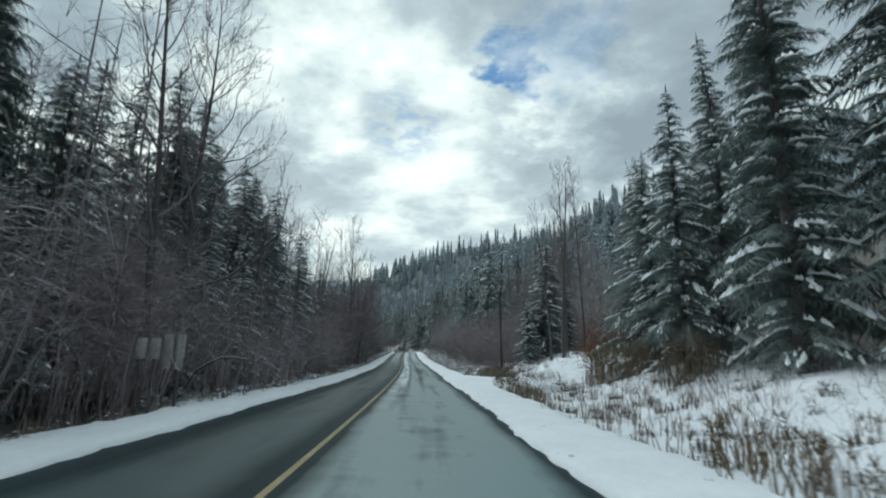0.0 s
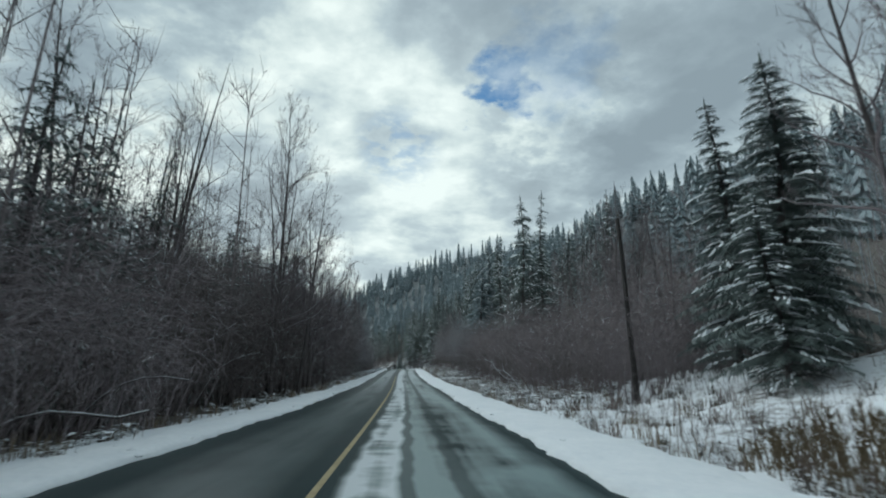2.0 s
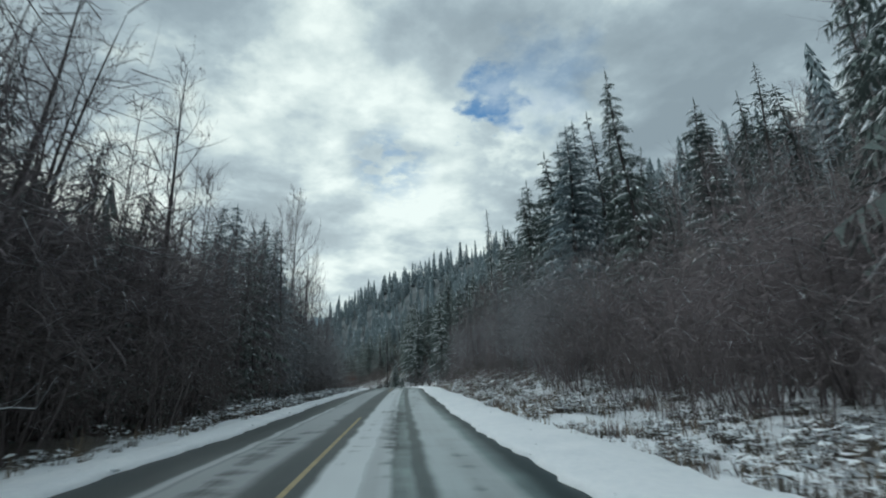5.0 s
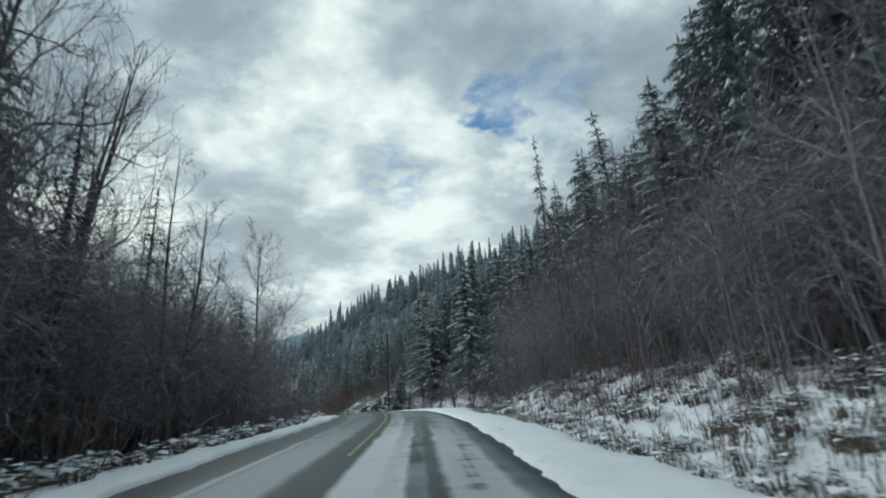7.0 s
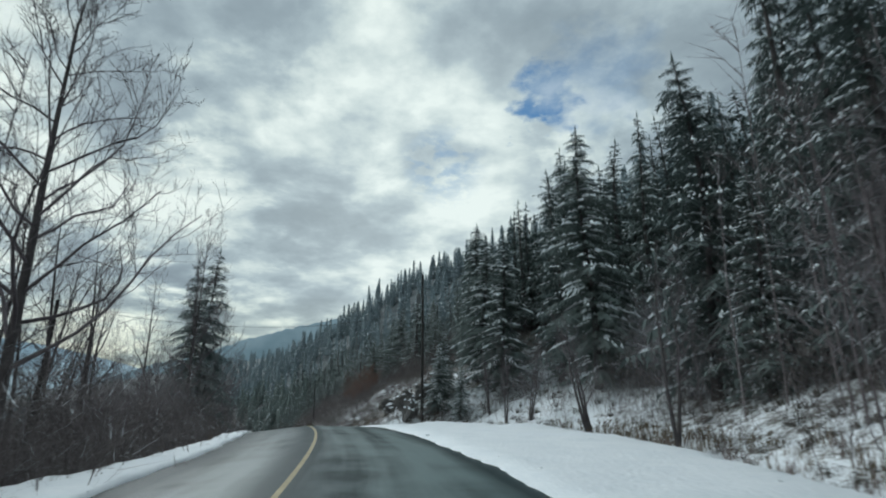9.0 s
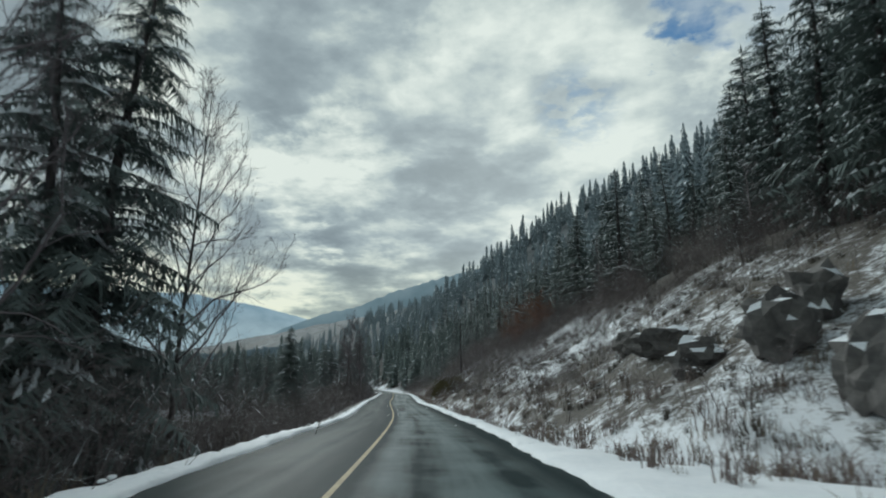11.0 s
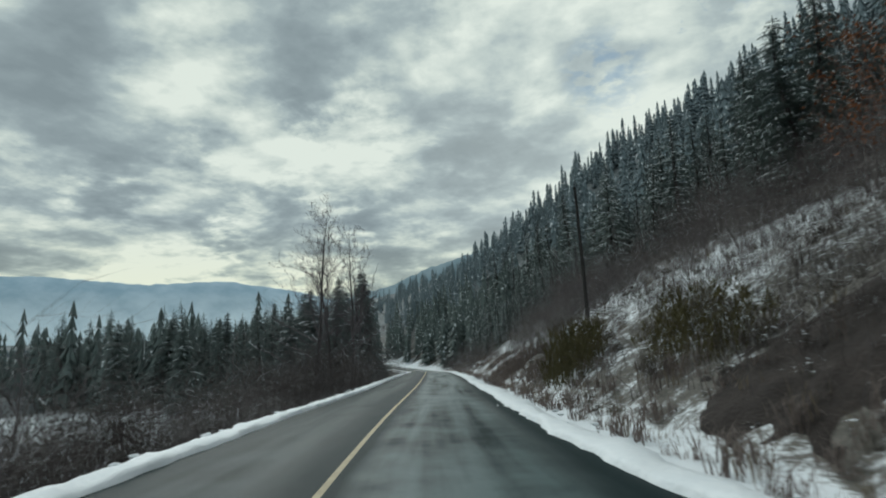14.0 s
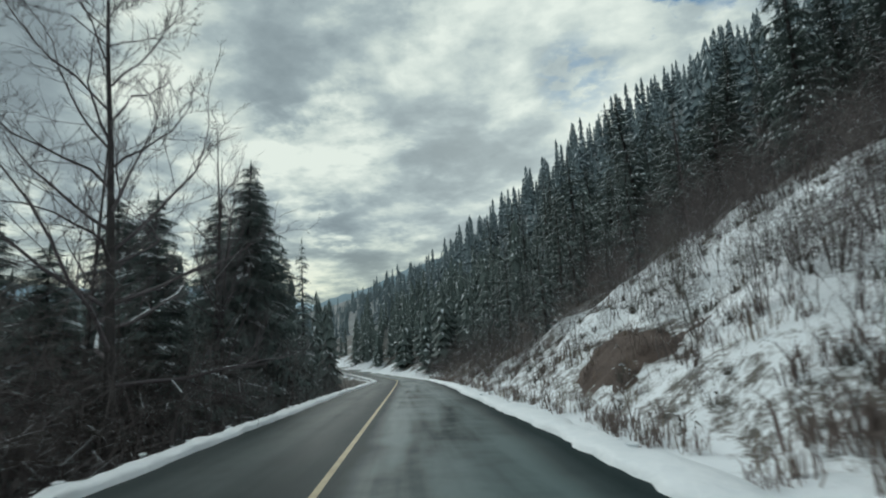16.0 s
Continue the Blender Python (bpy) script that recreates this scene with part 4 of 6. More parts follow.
LAND += [(231, 24, 19, 1.0, 3), (237, 34, 25, 0.9, 2), (251, 33, 23, 0.9, 0), (244, 13.2, 6.6, 1.4, 6), (247, 14.8, 7.2, 1.3, 6), (241.5, 14.6, 5.4, 1.4, 7), (243, 26, 18, 1.0, 2), (38, -12.2, 15, 1.0, 6), (43, -12.6, 15, 1.0, 6), (52.5, -10.6, 13, 1.0, 7),
         (51, -13, 17, 0.9, 6), (34, -12.4, 13.5, 1.0, 6), (27.5, -12.4, 16, 1.0, 7), (32, -13, 17, 0.95, 6), (23, -15.5, 15, 1.1, 3), (8, -14.5, 16, 1.1, 0), (58, -15, 14, 1.1, 2), (14, -15.5, 15, 1.1, 1), (47, -10.8, 9, 1.1, 6)]
LAND += [(160, 18.5, 24, 1.0, 1), (164, 21, 25, 1.0, 3), (168.5, 17.5, 22, 1.0, 1), (173, 19, 24, 1.0, 0), (156, 22.5, 26, 0.9, 4), (179, 17.5, 18, 1.1, 6), (190, 17.5, 14.3, 1.1, 3), (207, 18.5, 17, 1.1, 1), (18, -11.5, 13, 1.0, 6), (21.5, -12.8, 15, 1.0, 7),
         (25, -11, 12, 1.1, 5), (30, -10.8, 11, 1.1, 6), (36, -10.6, 10, 1.1, 7), (40.5, -11, 12, 1.0, 5), (45.5, -11.4, 13, 1.0, 6), (12, -12, 14, 1.0, 7), (5, -12.5, 15, 1.0, 6), (48.5, -14.5, 17, 1.0, 5), (29.5, -15.5, 17, 1.0, 7)]
LAND += [(41, -15.2, 17, 1.0, 5), (16, -13, 16, 1.0, 5), (35, -14.6, 16, 1.0, 5), (105, -12.5, 17.5, 1.0, 0), (109, -13.5, 15, 1.1, 1), (98, -14, 14.5, 1.2, 2), (115, -12.5, 13, 1.2, 3), (94, -14.5, 13, 1.2, 0), (121, -13, 13, 1.2, 1), (100, -16, 15, 1.2, 3), (128, -21, 22, 1.0, 0), (108, -18, 15, 1.1, 2), (92, -12, 13, 1.2, 1), (191, -10.8, 11, 1.0, 6), (158, -18, 14, 1.1, 0), (156, -13, 16.5, 1.1, 9), (161, -14.5, 15.5, 1.1, 9), (166, -12.5, 12.5, 1.2, 1), (152, -14.5, 17.5, 1.0, 9),
         (139, -11, 12, 1.1, 2), (240, 18.5, 16, 1.2, 6), (246, 19, 16, 1.2, 6), (251, 20.5, 17, 1.1, 6), (256, 22, 16, 1.1, 3), (234, 21, 19, 1.1, 2), (262, 24, 18, 1.1, 0), (254, -9.3, 23.2, 1.0, 8), (251.6, -10.4, 21.0, 0.95, 8)]
LAND += [(247, -13, 10, 1.3, 6), (301, -12.2, 13.0, 1.3, 5), (304, -17, 7, 1.5, 5), (377, -9.2, 18.3, 1.15, 5), (382, -9.8, 19.5, 1.1, 5), (396, -9.2, 18, 0.8, 2), (386, -14, 20, 1.2, 5), (370, -12, 15, 1.3, 5), (389, -10, 16, 1.2, 5), (366, -9.5, 11, 1.5, 5),
         (362, -11.5, 10, 1.5, 5), (393, -14, 19, 1.2, 5), (375, -16, 17, 1.3, 5), (381, -19, 18, 1.3, 5), (372, -9, 9, 1.6, 5), (366, -17, 14, 1.3, 5), (356, -9.6, 7, 1.6, 5)]
LAND += [(359, -13, 9, 1.5, 5), (364, -8.8, 8, 1.5, 5), (417, -31, 22, 1.1, 5), (412, -36, 20, 1.2, 5), (422, -34, 23, 1.1, 5), (426, -28, 21, 1.1, 5), (408, -42, 19, 1.2, 5),
         (430, -38, 22, 1.1, 5), (403, -30, 20, 1.2, 5), (415, -25, 20, 1.2, 5), (401, -38, 20, 1.2, 5), (396, -46, 19, 1.3, 5), (406, -50, 19, 1.3, 5), (390, -52, 18, 1.3, 5), (392, -20, 18, 1.2, 5), (388, -40, 18, 1.2, 5)]
for s_, u_, h_, w_, k_ in LAND:
    if 24 < s_ < 62 and -17 < u_ < -10:
        h_ *= 1.12
    if u_ < -24 and s_ > 360:  # the grove at the field's edge
        h_ *= 0.84
    stand(NEAR[k_], used, s_, u_, h_, BASE, rnd.uniform(0, 6.28), w_)
# along the left side of the climb and at the crest
CREST = [(106.5, -14.2, 17, 1.2, 1), (111, -15.5, 17.5, 1.2, 0), (117, -15, 16, 1.2, 3), (160, -11.6, 18, 1.1, 9), (163, -14, 20, 1.15, 9), (158.5, -16, 20, 1.1, 9), (167.5, -13.4, 17, 1.2, 9), (156.5, -10.6, 13.5, 1.1, 9)]
for s_, u_, h_, w_, k_ in CREST:
    stand(NEAR[k_], used, s_, u_, h_, BASE, s_ * 1.7, w_)

# conifers on the lower slope, one by one
taken = [(a, b) for a, b, *_ in LAND]


def free(s, u, gap):
    return all((s - a) ** 2 + (u - b) ** 2 > gap * gap for a, b in taken)


count = 0
while count < 135:
    s_, u_ = rnd.uniform(-8, 190), rnd.uniform(-22, -9.5)
    if free(s_, u_, 2.6):
        taken.append((s_, u_))
        size, turn, wide = rnd.uniform(7, 15), rnd.uniform(0, 6.28), rnd.uniform(1.0, 1.35)
        if 174 < s_ < 190 and u_ > -13:
            pass  # a gap in the wood's edge
        elif u_ > -13:
            stand(MID[count % 5], used, s_, u_, size, BASE, turn, wide, label="dark conifer with thin snow among leafless trees")
        else:
            in_wood("left", count % 5, s_, u_, size, turn, wide)
        count += 1
count = 0
while count < 235:
    s_ = rnd.uniform(150, 480)
    lo = 19 if s_ < 235 else 26
    u_ = lo + rnd.random() ** 1.35 * 42
    if free(s_, u_, 3.4):
        taken.append((s_, u_))
        size, turn, wide = 8 + 16 * rnd.random(), rnd.uniform(0, 6.28), rnd.uniform(1.0, 1.75)
        if 272 < s_ < 402:  # shorter above the steep cut
            size *= 0.84 if s_ < 330 else 0.74
        if 150 < s_ < 410 and u_ < (27 if s_ < 262 else 40):
            stand(NEAR[(0, 2, 1, 4, 3)[count % 5]], used, s_, u_, size, BASE, turn, wide)
        elif s_ < 420 and u_ < 40:
            stand(MID[count % 5], used, s_, u_, size, BASE, turn, wide)
        else:
            in_wood("slope", count % 5, s_, u_, size, turn, wide)
        count += 1

count = 0
while count < 26:
    s_, u_ = rnd.uniform(250, 312), rnd.uniform(-48, -15)
    if free(s_, u_, 3.0):
        taken.append((s_, u_))
        in_wood("bank", count % 5, s_, u_, rnd.uniform(3, 5.5), rnd.uniform(0, 6.28), rnd.uniform(1.3, 1.8))
        count += 1

for k in range(34):
    in_wood("slope", k % 5, rnd.uniform(200, 264), rnd.uniform(27, 58), rnd.uniform(14, 22), rnd.uniform(0, 6.28), rnd.uniform(1.1, 1.5))
for k in range(44):
    in_wood("slope", k % 5, rnd.uniform(382, 440), 10.5 + 17 * rnd.random(), rnd.uniform(7, 13), rnd.uniform(0, 6.28), rnd.uniform(1.0, 1.4))
DARK_WOOD = [merged(conifer_tris(70 + k, BASE, w, 40, 9, 3, 0.04)) for k, w in enumerate((3.0, 2.6, 3.4))]
grove = []
for k in range(120):
    s_, u_ = rnd.uniform(386, 446), rnd.uniform(-78, -22)
    if s_ > 376 - u_ * 0.4:
        x_, y_, z_ = place(s_, u_, 0.15)
        grove.append((k, x_, y_, z_, rnd.uniform(0.7, 0.98), rnd.uniform(0, 6.28), rnd.uniform(0.85, 1.0)))
WOOD_MATS = [M_NEEDLE, M_TREESNOW, M_BARK]
joined("conifer_wood", MID_WOOD, deep["left"], WOOD_MATS, "dark conifers with thin snow among leafless trees", "woods")
joined("conifer_wood", MID_WOOD, deep["slope"], WOOD_MATS, "dark snow-dusted conifers above the cut slope", "woods")
joined("conifer_wood", MID_WOOD, deep["bank"], WOOD_MATS, "low dark conifers on the bank below the road", "woods")

joined("conifer_wood", DARK_WOOD, grove, WOOD_MATS, "dense dark conifer grove down beside the road", "woods")

# leafless trees: s, u, height, width, kind
LEAFLESS = []
LEAFLESS += [(52.5, 16.6, 22, 0.95, 0), (54.5, 17.6, 20.5, 0.9, 2), (55, 16, 17, 0.9, 0), (56, 20, 21, 0.7, 0), (55, 24.5, 22, 0.7, 2), (60, 28, 19, 0.8, 0), (62.6, -13.5, 20, 0.8, 0), (66, -14.5, 18, 0.75, 2), (68, -11.5, 19, 0.85, 4), (77.6, -7.9, 22.5, 0.75, 3),
         (79.5, -8.6, 19, 0.8, 1), (81.2, -6.8, 17, 0.85, 2), (72, -15, 18, 0.8, 0), (20, -8.6, 21, 0.9, 0), (24.5, -9.5, 22, 0.9, 3), (85, -9, 15, 0.95, 4), (91, -8, 14, 0.9, 1), (96.5, -7.2, 13, 0.9, 2), (89, -7.4, 17, 1.2, 3)]
LEAFLESS += [(104, -9, 17, 0.9, 0), (112, -8.8, 17.5, 0.9, 4), (120, -9.5, 17, 0.9, 1), (131, -9.5, 18, 0.9, 0), (126, -13, 18, 0.9, 4), (115, -13, 17, 0.9, 1), (146, -9, 15, 0.9, 2), (155, -9.5, 18, 0.8, 0), (164.5, -10.8, 24, 0.62, 5), (168, -10.5, 19, 0.9, 4),
         (174, -9, 14, 0.9, 1), (218.0, -11.6, 26.3, 1.0, 5), (220, -13.5, 17, 0.8, 1), (226, -13, 17, 0.9, 0), (235, -14, 19, 0.9, 4), (231, -16, 18, 0.9, 1), (242, -12, 17.5, 0.85, 2), (221, -17, 18, 0.9, 3), (238, -17, 17, 0.8, 4)]
LEAFLESS += [(243, -12, 13, 0.8, 0), (257, -8.0, 17, 0.8, 5), (247.5, -9.6, 24.5, 0.6, 3), (248, -15, 14, 0.8, 0), (225, -22, 17, 0.9, 0), (240, -24, 17, 0.9, 2), (262, -19, 13, 0.9, 1), (290, -30, 15, 0.9, 4), (345, -34, 11, 0.9, 3), (338, -30, 9, 0.9, 1), (350.4, -10, 20.5, 1.1, 3), (352.5, -9.0, 17, 1.1, 0), (359.4, -7.8, 19.5, 1.05, 3), (371, -9, 20, 0.9, 4), (365, -12, 19, 0.8, 0), (84, 16.5, 8.12, 1.375, 4), (90, 16, 8.7, 1.375, 1), (96, 17.5, 9.86, 1.25, 4)]
LEAFLESS += [(104, 16.5, 9.86, 1.25, 1), (78, 18, 8.12, 1.375, 3), (112, 17.5, 10.44, 1.25, 4), (123, 16.5, 8.12, 1.375, 1), (134, 16.5, 7.54, 1.375, 4), (142, 17.5, 8.12, 1.375, 1), (158, 15.5, 8.25, 1.3, 4), (166, 15, 8.625, 1.3, 1), (172, 16, 8.25, 1.3, 3), (178, 15, 7.5, 1.3, 4),
         (186, 13, 11.2, 1.1, 1), (194, 13.5, 13, 1.1, 4), (228, 14.8, 6, 1.2, 4), (233, 15.2, 7, 1.2, 1), (238, 16, 6, 1.2, 4), (125, 36, 30, 0.8, 0), (121, 34, 28, 0.8, 2), (101, 28, 24, 0.9, 4), (97, 25, 20, 0.9, 1)]
LEAFLESS += [(110, 31, 25, 0.8, 0), (205, 14, 9, 1.2, 4), (212, 13, 8, 1.2, 1), (198, 13, 10, 1.1, 3), (219, 13.5, 7, 1.3, 4),
         (80, 22, 15, 0.9, 1), (88, 26, 18, 0.9, 4), (133, 22, 14, 1.0, 1), (160, 18.5, 9.75, 1.1, 4), (168, 17.5, 9, 1.1, 1)]
for s_, u_, h_, w_, k_ in LEAFLESS:
    stand(BARE[k_], used, s_, u_, h_, BASE, rnd.uniform(0, 6.28), w_)


# far and dense woods, nobody could count them
def scatter(n, s_range, u_range, size, seed, power=1.0, kinds=6, stretch=(0.85, 1.2), keep=None):
    r = random.Random(seed)
    out = []
    ss, uu = [], []
    while len(ss) < n:
        s_ = r.uniform(*s_range)
        u_ = u_range[0] + (u_range[1] - u_range[0]) * r.random() ** power
        if keep and not keep(s_, u_, r):
            continue
        ss.append(s_)
        uu.append(u_)
    x, y, _ = on_road(np.array(ss), np.array(uu))
    z = ground_z(np.array(ss), np.array(uu))
    for i in range(n):
        out.append((r.randrange(kinds), float(x[i]), float(y[i]), float(z[i]) - 0.1, r.uniform(*size), r.uniform(0, 6.28), r.uniform(*stretch)))
    return out


FAR = [far_conifer(60 + k, 0.5) for k in range(6)]
FAR_PLAIN = [far_conifer(160 + k, 0.4, 7, 5) for k in range(6)]
joined("conifer_wood", FAR, scatter(1250, (140, 640), (36, 210), (9, 24), 1, power=1.1, keep=lambda s, u, r: u > 58 or s > 420), [M_FROST_HAZE, M_TREESNOW], "dense snow-dusted conifer wood on the steep hillside", "woods")
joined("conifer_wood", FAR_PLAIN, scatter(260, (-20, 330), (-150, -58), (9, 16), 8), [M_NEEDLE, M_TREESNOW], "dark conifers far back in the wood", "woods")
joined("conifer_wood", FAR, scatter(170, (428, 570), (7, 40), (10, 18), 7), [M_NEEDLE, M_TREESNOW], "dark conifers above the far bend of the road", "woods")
joined("conifer_wood", FAR_PLAIN, scatter(190, (-30, 145), (60, 210), (12, 22), 2, power=1.0), [M_RIME_HAZE, M_TREESNOW], "frosted conifer wood high on the hillside, painted pale with haze", "woods")
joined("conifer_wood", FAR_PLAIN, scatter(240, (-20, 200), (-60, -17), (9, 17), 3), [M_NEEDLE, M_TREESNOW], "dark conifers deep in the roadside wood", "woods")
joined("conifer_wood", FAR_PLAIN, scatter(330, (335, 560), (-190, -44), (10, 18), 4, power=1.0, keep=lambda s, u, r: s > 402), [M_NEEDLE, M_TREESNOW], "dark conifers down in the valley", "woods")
joined("conifer_wood", FAR_PLAIN, scatter(330, (600, 980), (8, 190), (11, 20), 76), [M_FROST_HAZE, M_TREESNOW], "frosted conifers on the slope beyond the far bend, painted pale with haze", "woods")
joined("conifer_wood", FAR_PLAIN, scatter(200, (420, 760), (-380, -60), (10, 17), 6), [M_NEEDLE, M_TREESNOW], "dark woods far down in the valley", "woods")
joined("conifer_wood", FAR, scatter(200, (395, 640), (-60, -9), (12, 20), 5, keep=lambda s, u, r: s > 415 or u < -40), [M_NEEDLE, M_TREESNOW], "dark conifers beside the far bend of the road", "woods")


def thin_tree(seed, limbs=26, twigs=5):
    r = random.Random(seed)
    t = Tris()
    top = V3(r.gauss(0, 0.03), r.gauss(0, 0.03), 1)
    t.tube([V3(0, 0, -0.02), top * 0.5 + V3(r.gauss(0, 0.015), 0, 0), top], [0.0042, 0.003, 0.001], 3)
    for k in range(limbs):
        f = r.uniform(0.15, 0.97)
        az = r.uniform(0, 6.28)
        L = (0.1 + 0.22 * (1 - f)) * r.uniform(0.6, 1.2)
        q = top * f
        e = q + V3(math.cos(az) * L * 0.8, math.sin(az) * L * 0.8, L * r.uniform(0.1, 0.85))
        sv = V3(-math.sin(az), math.cos(az), 0.5) * 0.0017
        t.tri(q + sv, q - sv, e)
        for j in range(twigs):
            g = q + (e - q) * r.uniform(0.2, 0.95)
            t.tri(g + sv * 0.6, g - sv * 0.5, g + V3(r.gauss(0, 0.05), r.gauss(0, 0.05), r.uniform(0.02, 0.09)))
        if r.random() < 0.25:
            sd = V3(-math.sin(az), math.cos(az), 0) * 0.002
            t.tri(q + sd, q - sd, e, 1)
    return t


THIN = [thin_tree(90 + k) for k in range(6)]
brush_low = [brush_tris(110 + k, 10, 1.2, 0.9, 0.3, 5, 0.007, 0.3) for k in range(5)]
THIN_FAR = [thin_tree(200 + k, 20, 3) for k in range(6)]
joined("leafless_wood", THIN, scatter(380, (-20, 210), (-30, -9), (6, 14), 11), [M_TWIG, M_TREESNOW], "dense leafless grey wood beside the road", "woods")
joined("leafless_wood", THIN, scatter(170, (-6, 84), (-26, -9), (10, 19), 15), [M_TWIG, M_TREESNOW], "tall dense leafless wood beside the road", "woods")
joined("leafless_wood", THIN, scatter(130, (86, 152), (-24, -10), (9, 16), 16), [M_TWIG, M_TREESNOW], "dense leafless wood along the crest", "woods")
joined("leafless_wood", THIN_FAR, scatter(900, (-10, 160), (32, 130), (9, 16), 17, power=1.2), [M_RIME_HAZE, M_TREESNOW], "grey misty leafless wood on the hillside", "woods")
joined("leafless_wood", THIN, scatter(90, (138, 190), (-19, -9), (8, 13), 51), [M_TWIG, M_TREESNOW], "dense mauve-grey leafless trees at the crest", "woods")
joined("conifer_wood", MID_WOOD[5:], scatter(150, (52, 150), (-40, -17), (0.5, 0.95), 53, kinds=5), WOOD_MATS, "dark close-set conifers behind the leafless trees", "woods")
joined("leafless_wood", THIN, scatter(50, (148, 192), (12.5, 17), (6, 12), 54), [M_FROST_HAZE, M_TREESNOW], "frosted grey leafless trees in front of the conifers", "woods")
joined("leafless_wood", THIN, scatter(80, (90, 136), (-24, -11), (8, 13), 59), [M_TWIG, M_TREESNOW], "dense brown-grey leafless thicket beside the road", "woods")
joined("brush", brush_low, scatter(300, (255, 402), (-6.6, -4.2), (0.3, 0.9), 60, kinds=5), [M_BRUSH, M_TREESNOW], "low dark brush right along the narrow verge", "brush")
joined("leafless_wood", THIN_FAR, scatter(260, (-20, 330), (-140, -26), (7, 13), 52), [M_TWIG, M_TREESNOW], "leafless trees deep in the wood", "woods")
joined("leafless_wood", THIN, scatter(110, (160, 216), (11, 17.5), (7, 13), 50, keep=lambda s, u, r: u > 9.5 + shoulder(s)), [M_TWIG, M_TREESNOW], "mauve-grey leafless saplings under the conifers", "woods")
joined("leafless_wood", THIN, scatter(400, (60, 215), (20, 62), (8, 17), 12), [M_TWIG, M_TREESNOW], "grey leafless trees on the lower hillside", "woods")
joined("leafless_wood", THIN_FAR, scatter(620, (215, 460), (-90, -9), (4.0, 8.5), 13, power=1.8, keep=lambda s, u, r: not (306 < s < 392 and u < -12.5) and not (330 < s < 346 and u < -7)), [M_TWIG, M_TREESNOW], "low leafless trees falling away to the valley", "woods")
joined("leafless_wood", THIN, scatter(160, (240, 470), (20, 36), (4, 8), 14), [M_TWIG, M_TREESNOW], "young leafless trees along the top of the cut slope", "woods")

BUSH = [bush_tris(180 + k, 420, 0.1) for k in range(6)]
TALL = [bush_tris(200 + k, 1500, 0.12, 0.5) for k in range(6)]
BUSH_WHITE = [bush_tris(190 + k, 420, 0.28) for k in range(6)]
joined("bushes", BUSH, scatter(210, (58, 142), (-22, -8.2), (3, 7), 61), [M_BRUSH, M_TREESNOW], "dense dark brown leafless bushes crowding the road's edge", "bushes")
joined("bushes", BUSH_WHITE, scatter(100, (-8, 58), (-18, -8.2), (3, 8), 62), [M_MAUVE, M_TREESNOW], "snow-flecked grey-brown bushes along the wood's edge", "bushes")
joined("bushes", BUSH, scatter(60, (142, 206), (-19, -8.6), (3, 7), 63), [M_TWIG, M_TREESNOW], "mauve-grey leafless bushes along the crest", "bushes")
joined("bushes", BUSH, scatter(150, (68, 156), (12, 24), (3, 6.5), 64), [M_TWIG, M_TREESNOW], "dense grey leafless bushes at the foot of the hill", "bushes")
joined("bushes", TALL, scatter(80, (70, 143), (14, 32), (6.5, 11.5), 74), [M_TWIG, M_TREESNOW], "tall soft grey leafless thicket at the foot of the hill", "bushes")
joined("bushes", BUSH, scatter(70, (224, 264), (-15, -6.8), (2.4, 5), 75), [M_BRUSH, M_TREESNOW], "thick brown bushes crowding the verge in the bend", "bushes")
joined("bushes", BUSH_WHITE, scatter(120, (148, 226), (14, 24), (3.5, 8.5), 65, keep=lambda s, u, r: u > 12.5 + shoulder(s)), [M_HOAR, M_TREESNOW], "frosted grey bushes under the conifers", "bushes")
joined("bushes", BUSH, scatter(230, (206, 326), (-24, -8.2), (2.4, 5.2), 66), [M_BRUSH, M_TREESNOW], "brown bushes on the bank below the road", "bushes")
joined("bushes", BUSH_WHITE, scatter(50, (346, 384), (-18, -7.5), (2.5, 6), 67), [M_BRUSH, M_TREESNOW], "dark snow-flecked bushes below the tall bare trees", "bushes")
joined("bushes", BUSH, scatter(150, (258, 400), (19, 34), (2, 5), 68), [M_BRUSH, M_TREESNOW], "dark bushes under the trees above the cut slope", "bushes")
joined("bushes", BUSH_WHITE, scatter(110, (262, 345), (8.5, 22), (0.8, 2.2), 69), [M_BRUSH, M_TREESNOW], "grey-brown bushes dotted over the cut slope", "bushes")
joined("bushes", BUSH, scatter(170, (264, 350), (7.4, 24), (0.6, 1.5), 81), [M_BRUSH, M_TREESNOW], "small dark knotted bushes in the snow of the cut slope", "bushes")
joined("bushes", TALL, scatter(38, (64, 84), (-17, -9.4), (6, 11), 82), [M_BRUSH, M_TREESNOW], "tall dark close-twigged thicket behind the bare trees", "bushes")
joined("bushes", TALL, scatter(46, (347, 374), (-17, -7.4), (4, 8.5), 83), [M_BRUSH, M_TREESNOW], "tall dark thicket among the spruces beside the road", "bushes")
joined("bushes", TALL, scatter(50, (227, 262), (-24, -9.5), (6, 10.5), 85), [M_TWIG, M_TREESNOW], "tall mauve-brown thicket falling away below the bend", "bushes")
joined("bushes", BUSH, scatter(70, (275, 296), (-34, -14), (3, 5), 87), [M_BRUSH, M_TREESNOW], "brown leafless bushes thick on the falling bank", "bushes")
joined("bushes", BUSH, scatter(64, (286, 317), (-32, -11), (2, 4.2), 86), [M_BRUSH, M_TREESNOW], "dark leafless bushes between the bank and the field", "bushes")
joined("bushes", TALL, scatter(16, (144, 155), (12.5, 17), (6, 11), 84), [M_HOAR, M_TREESNOW], "tall hoar-frosted thicket before the spruces", "bushes")
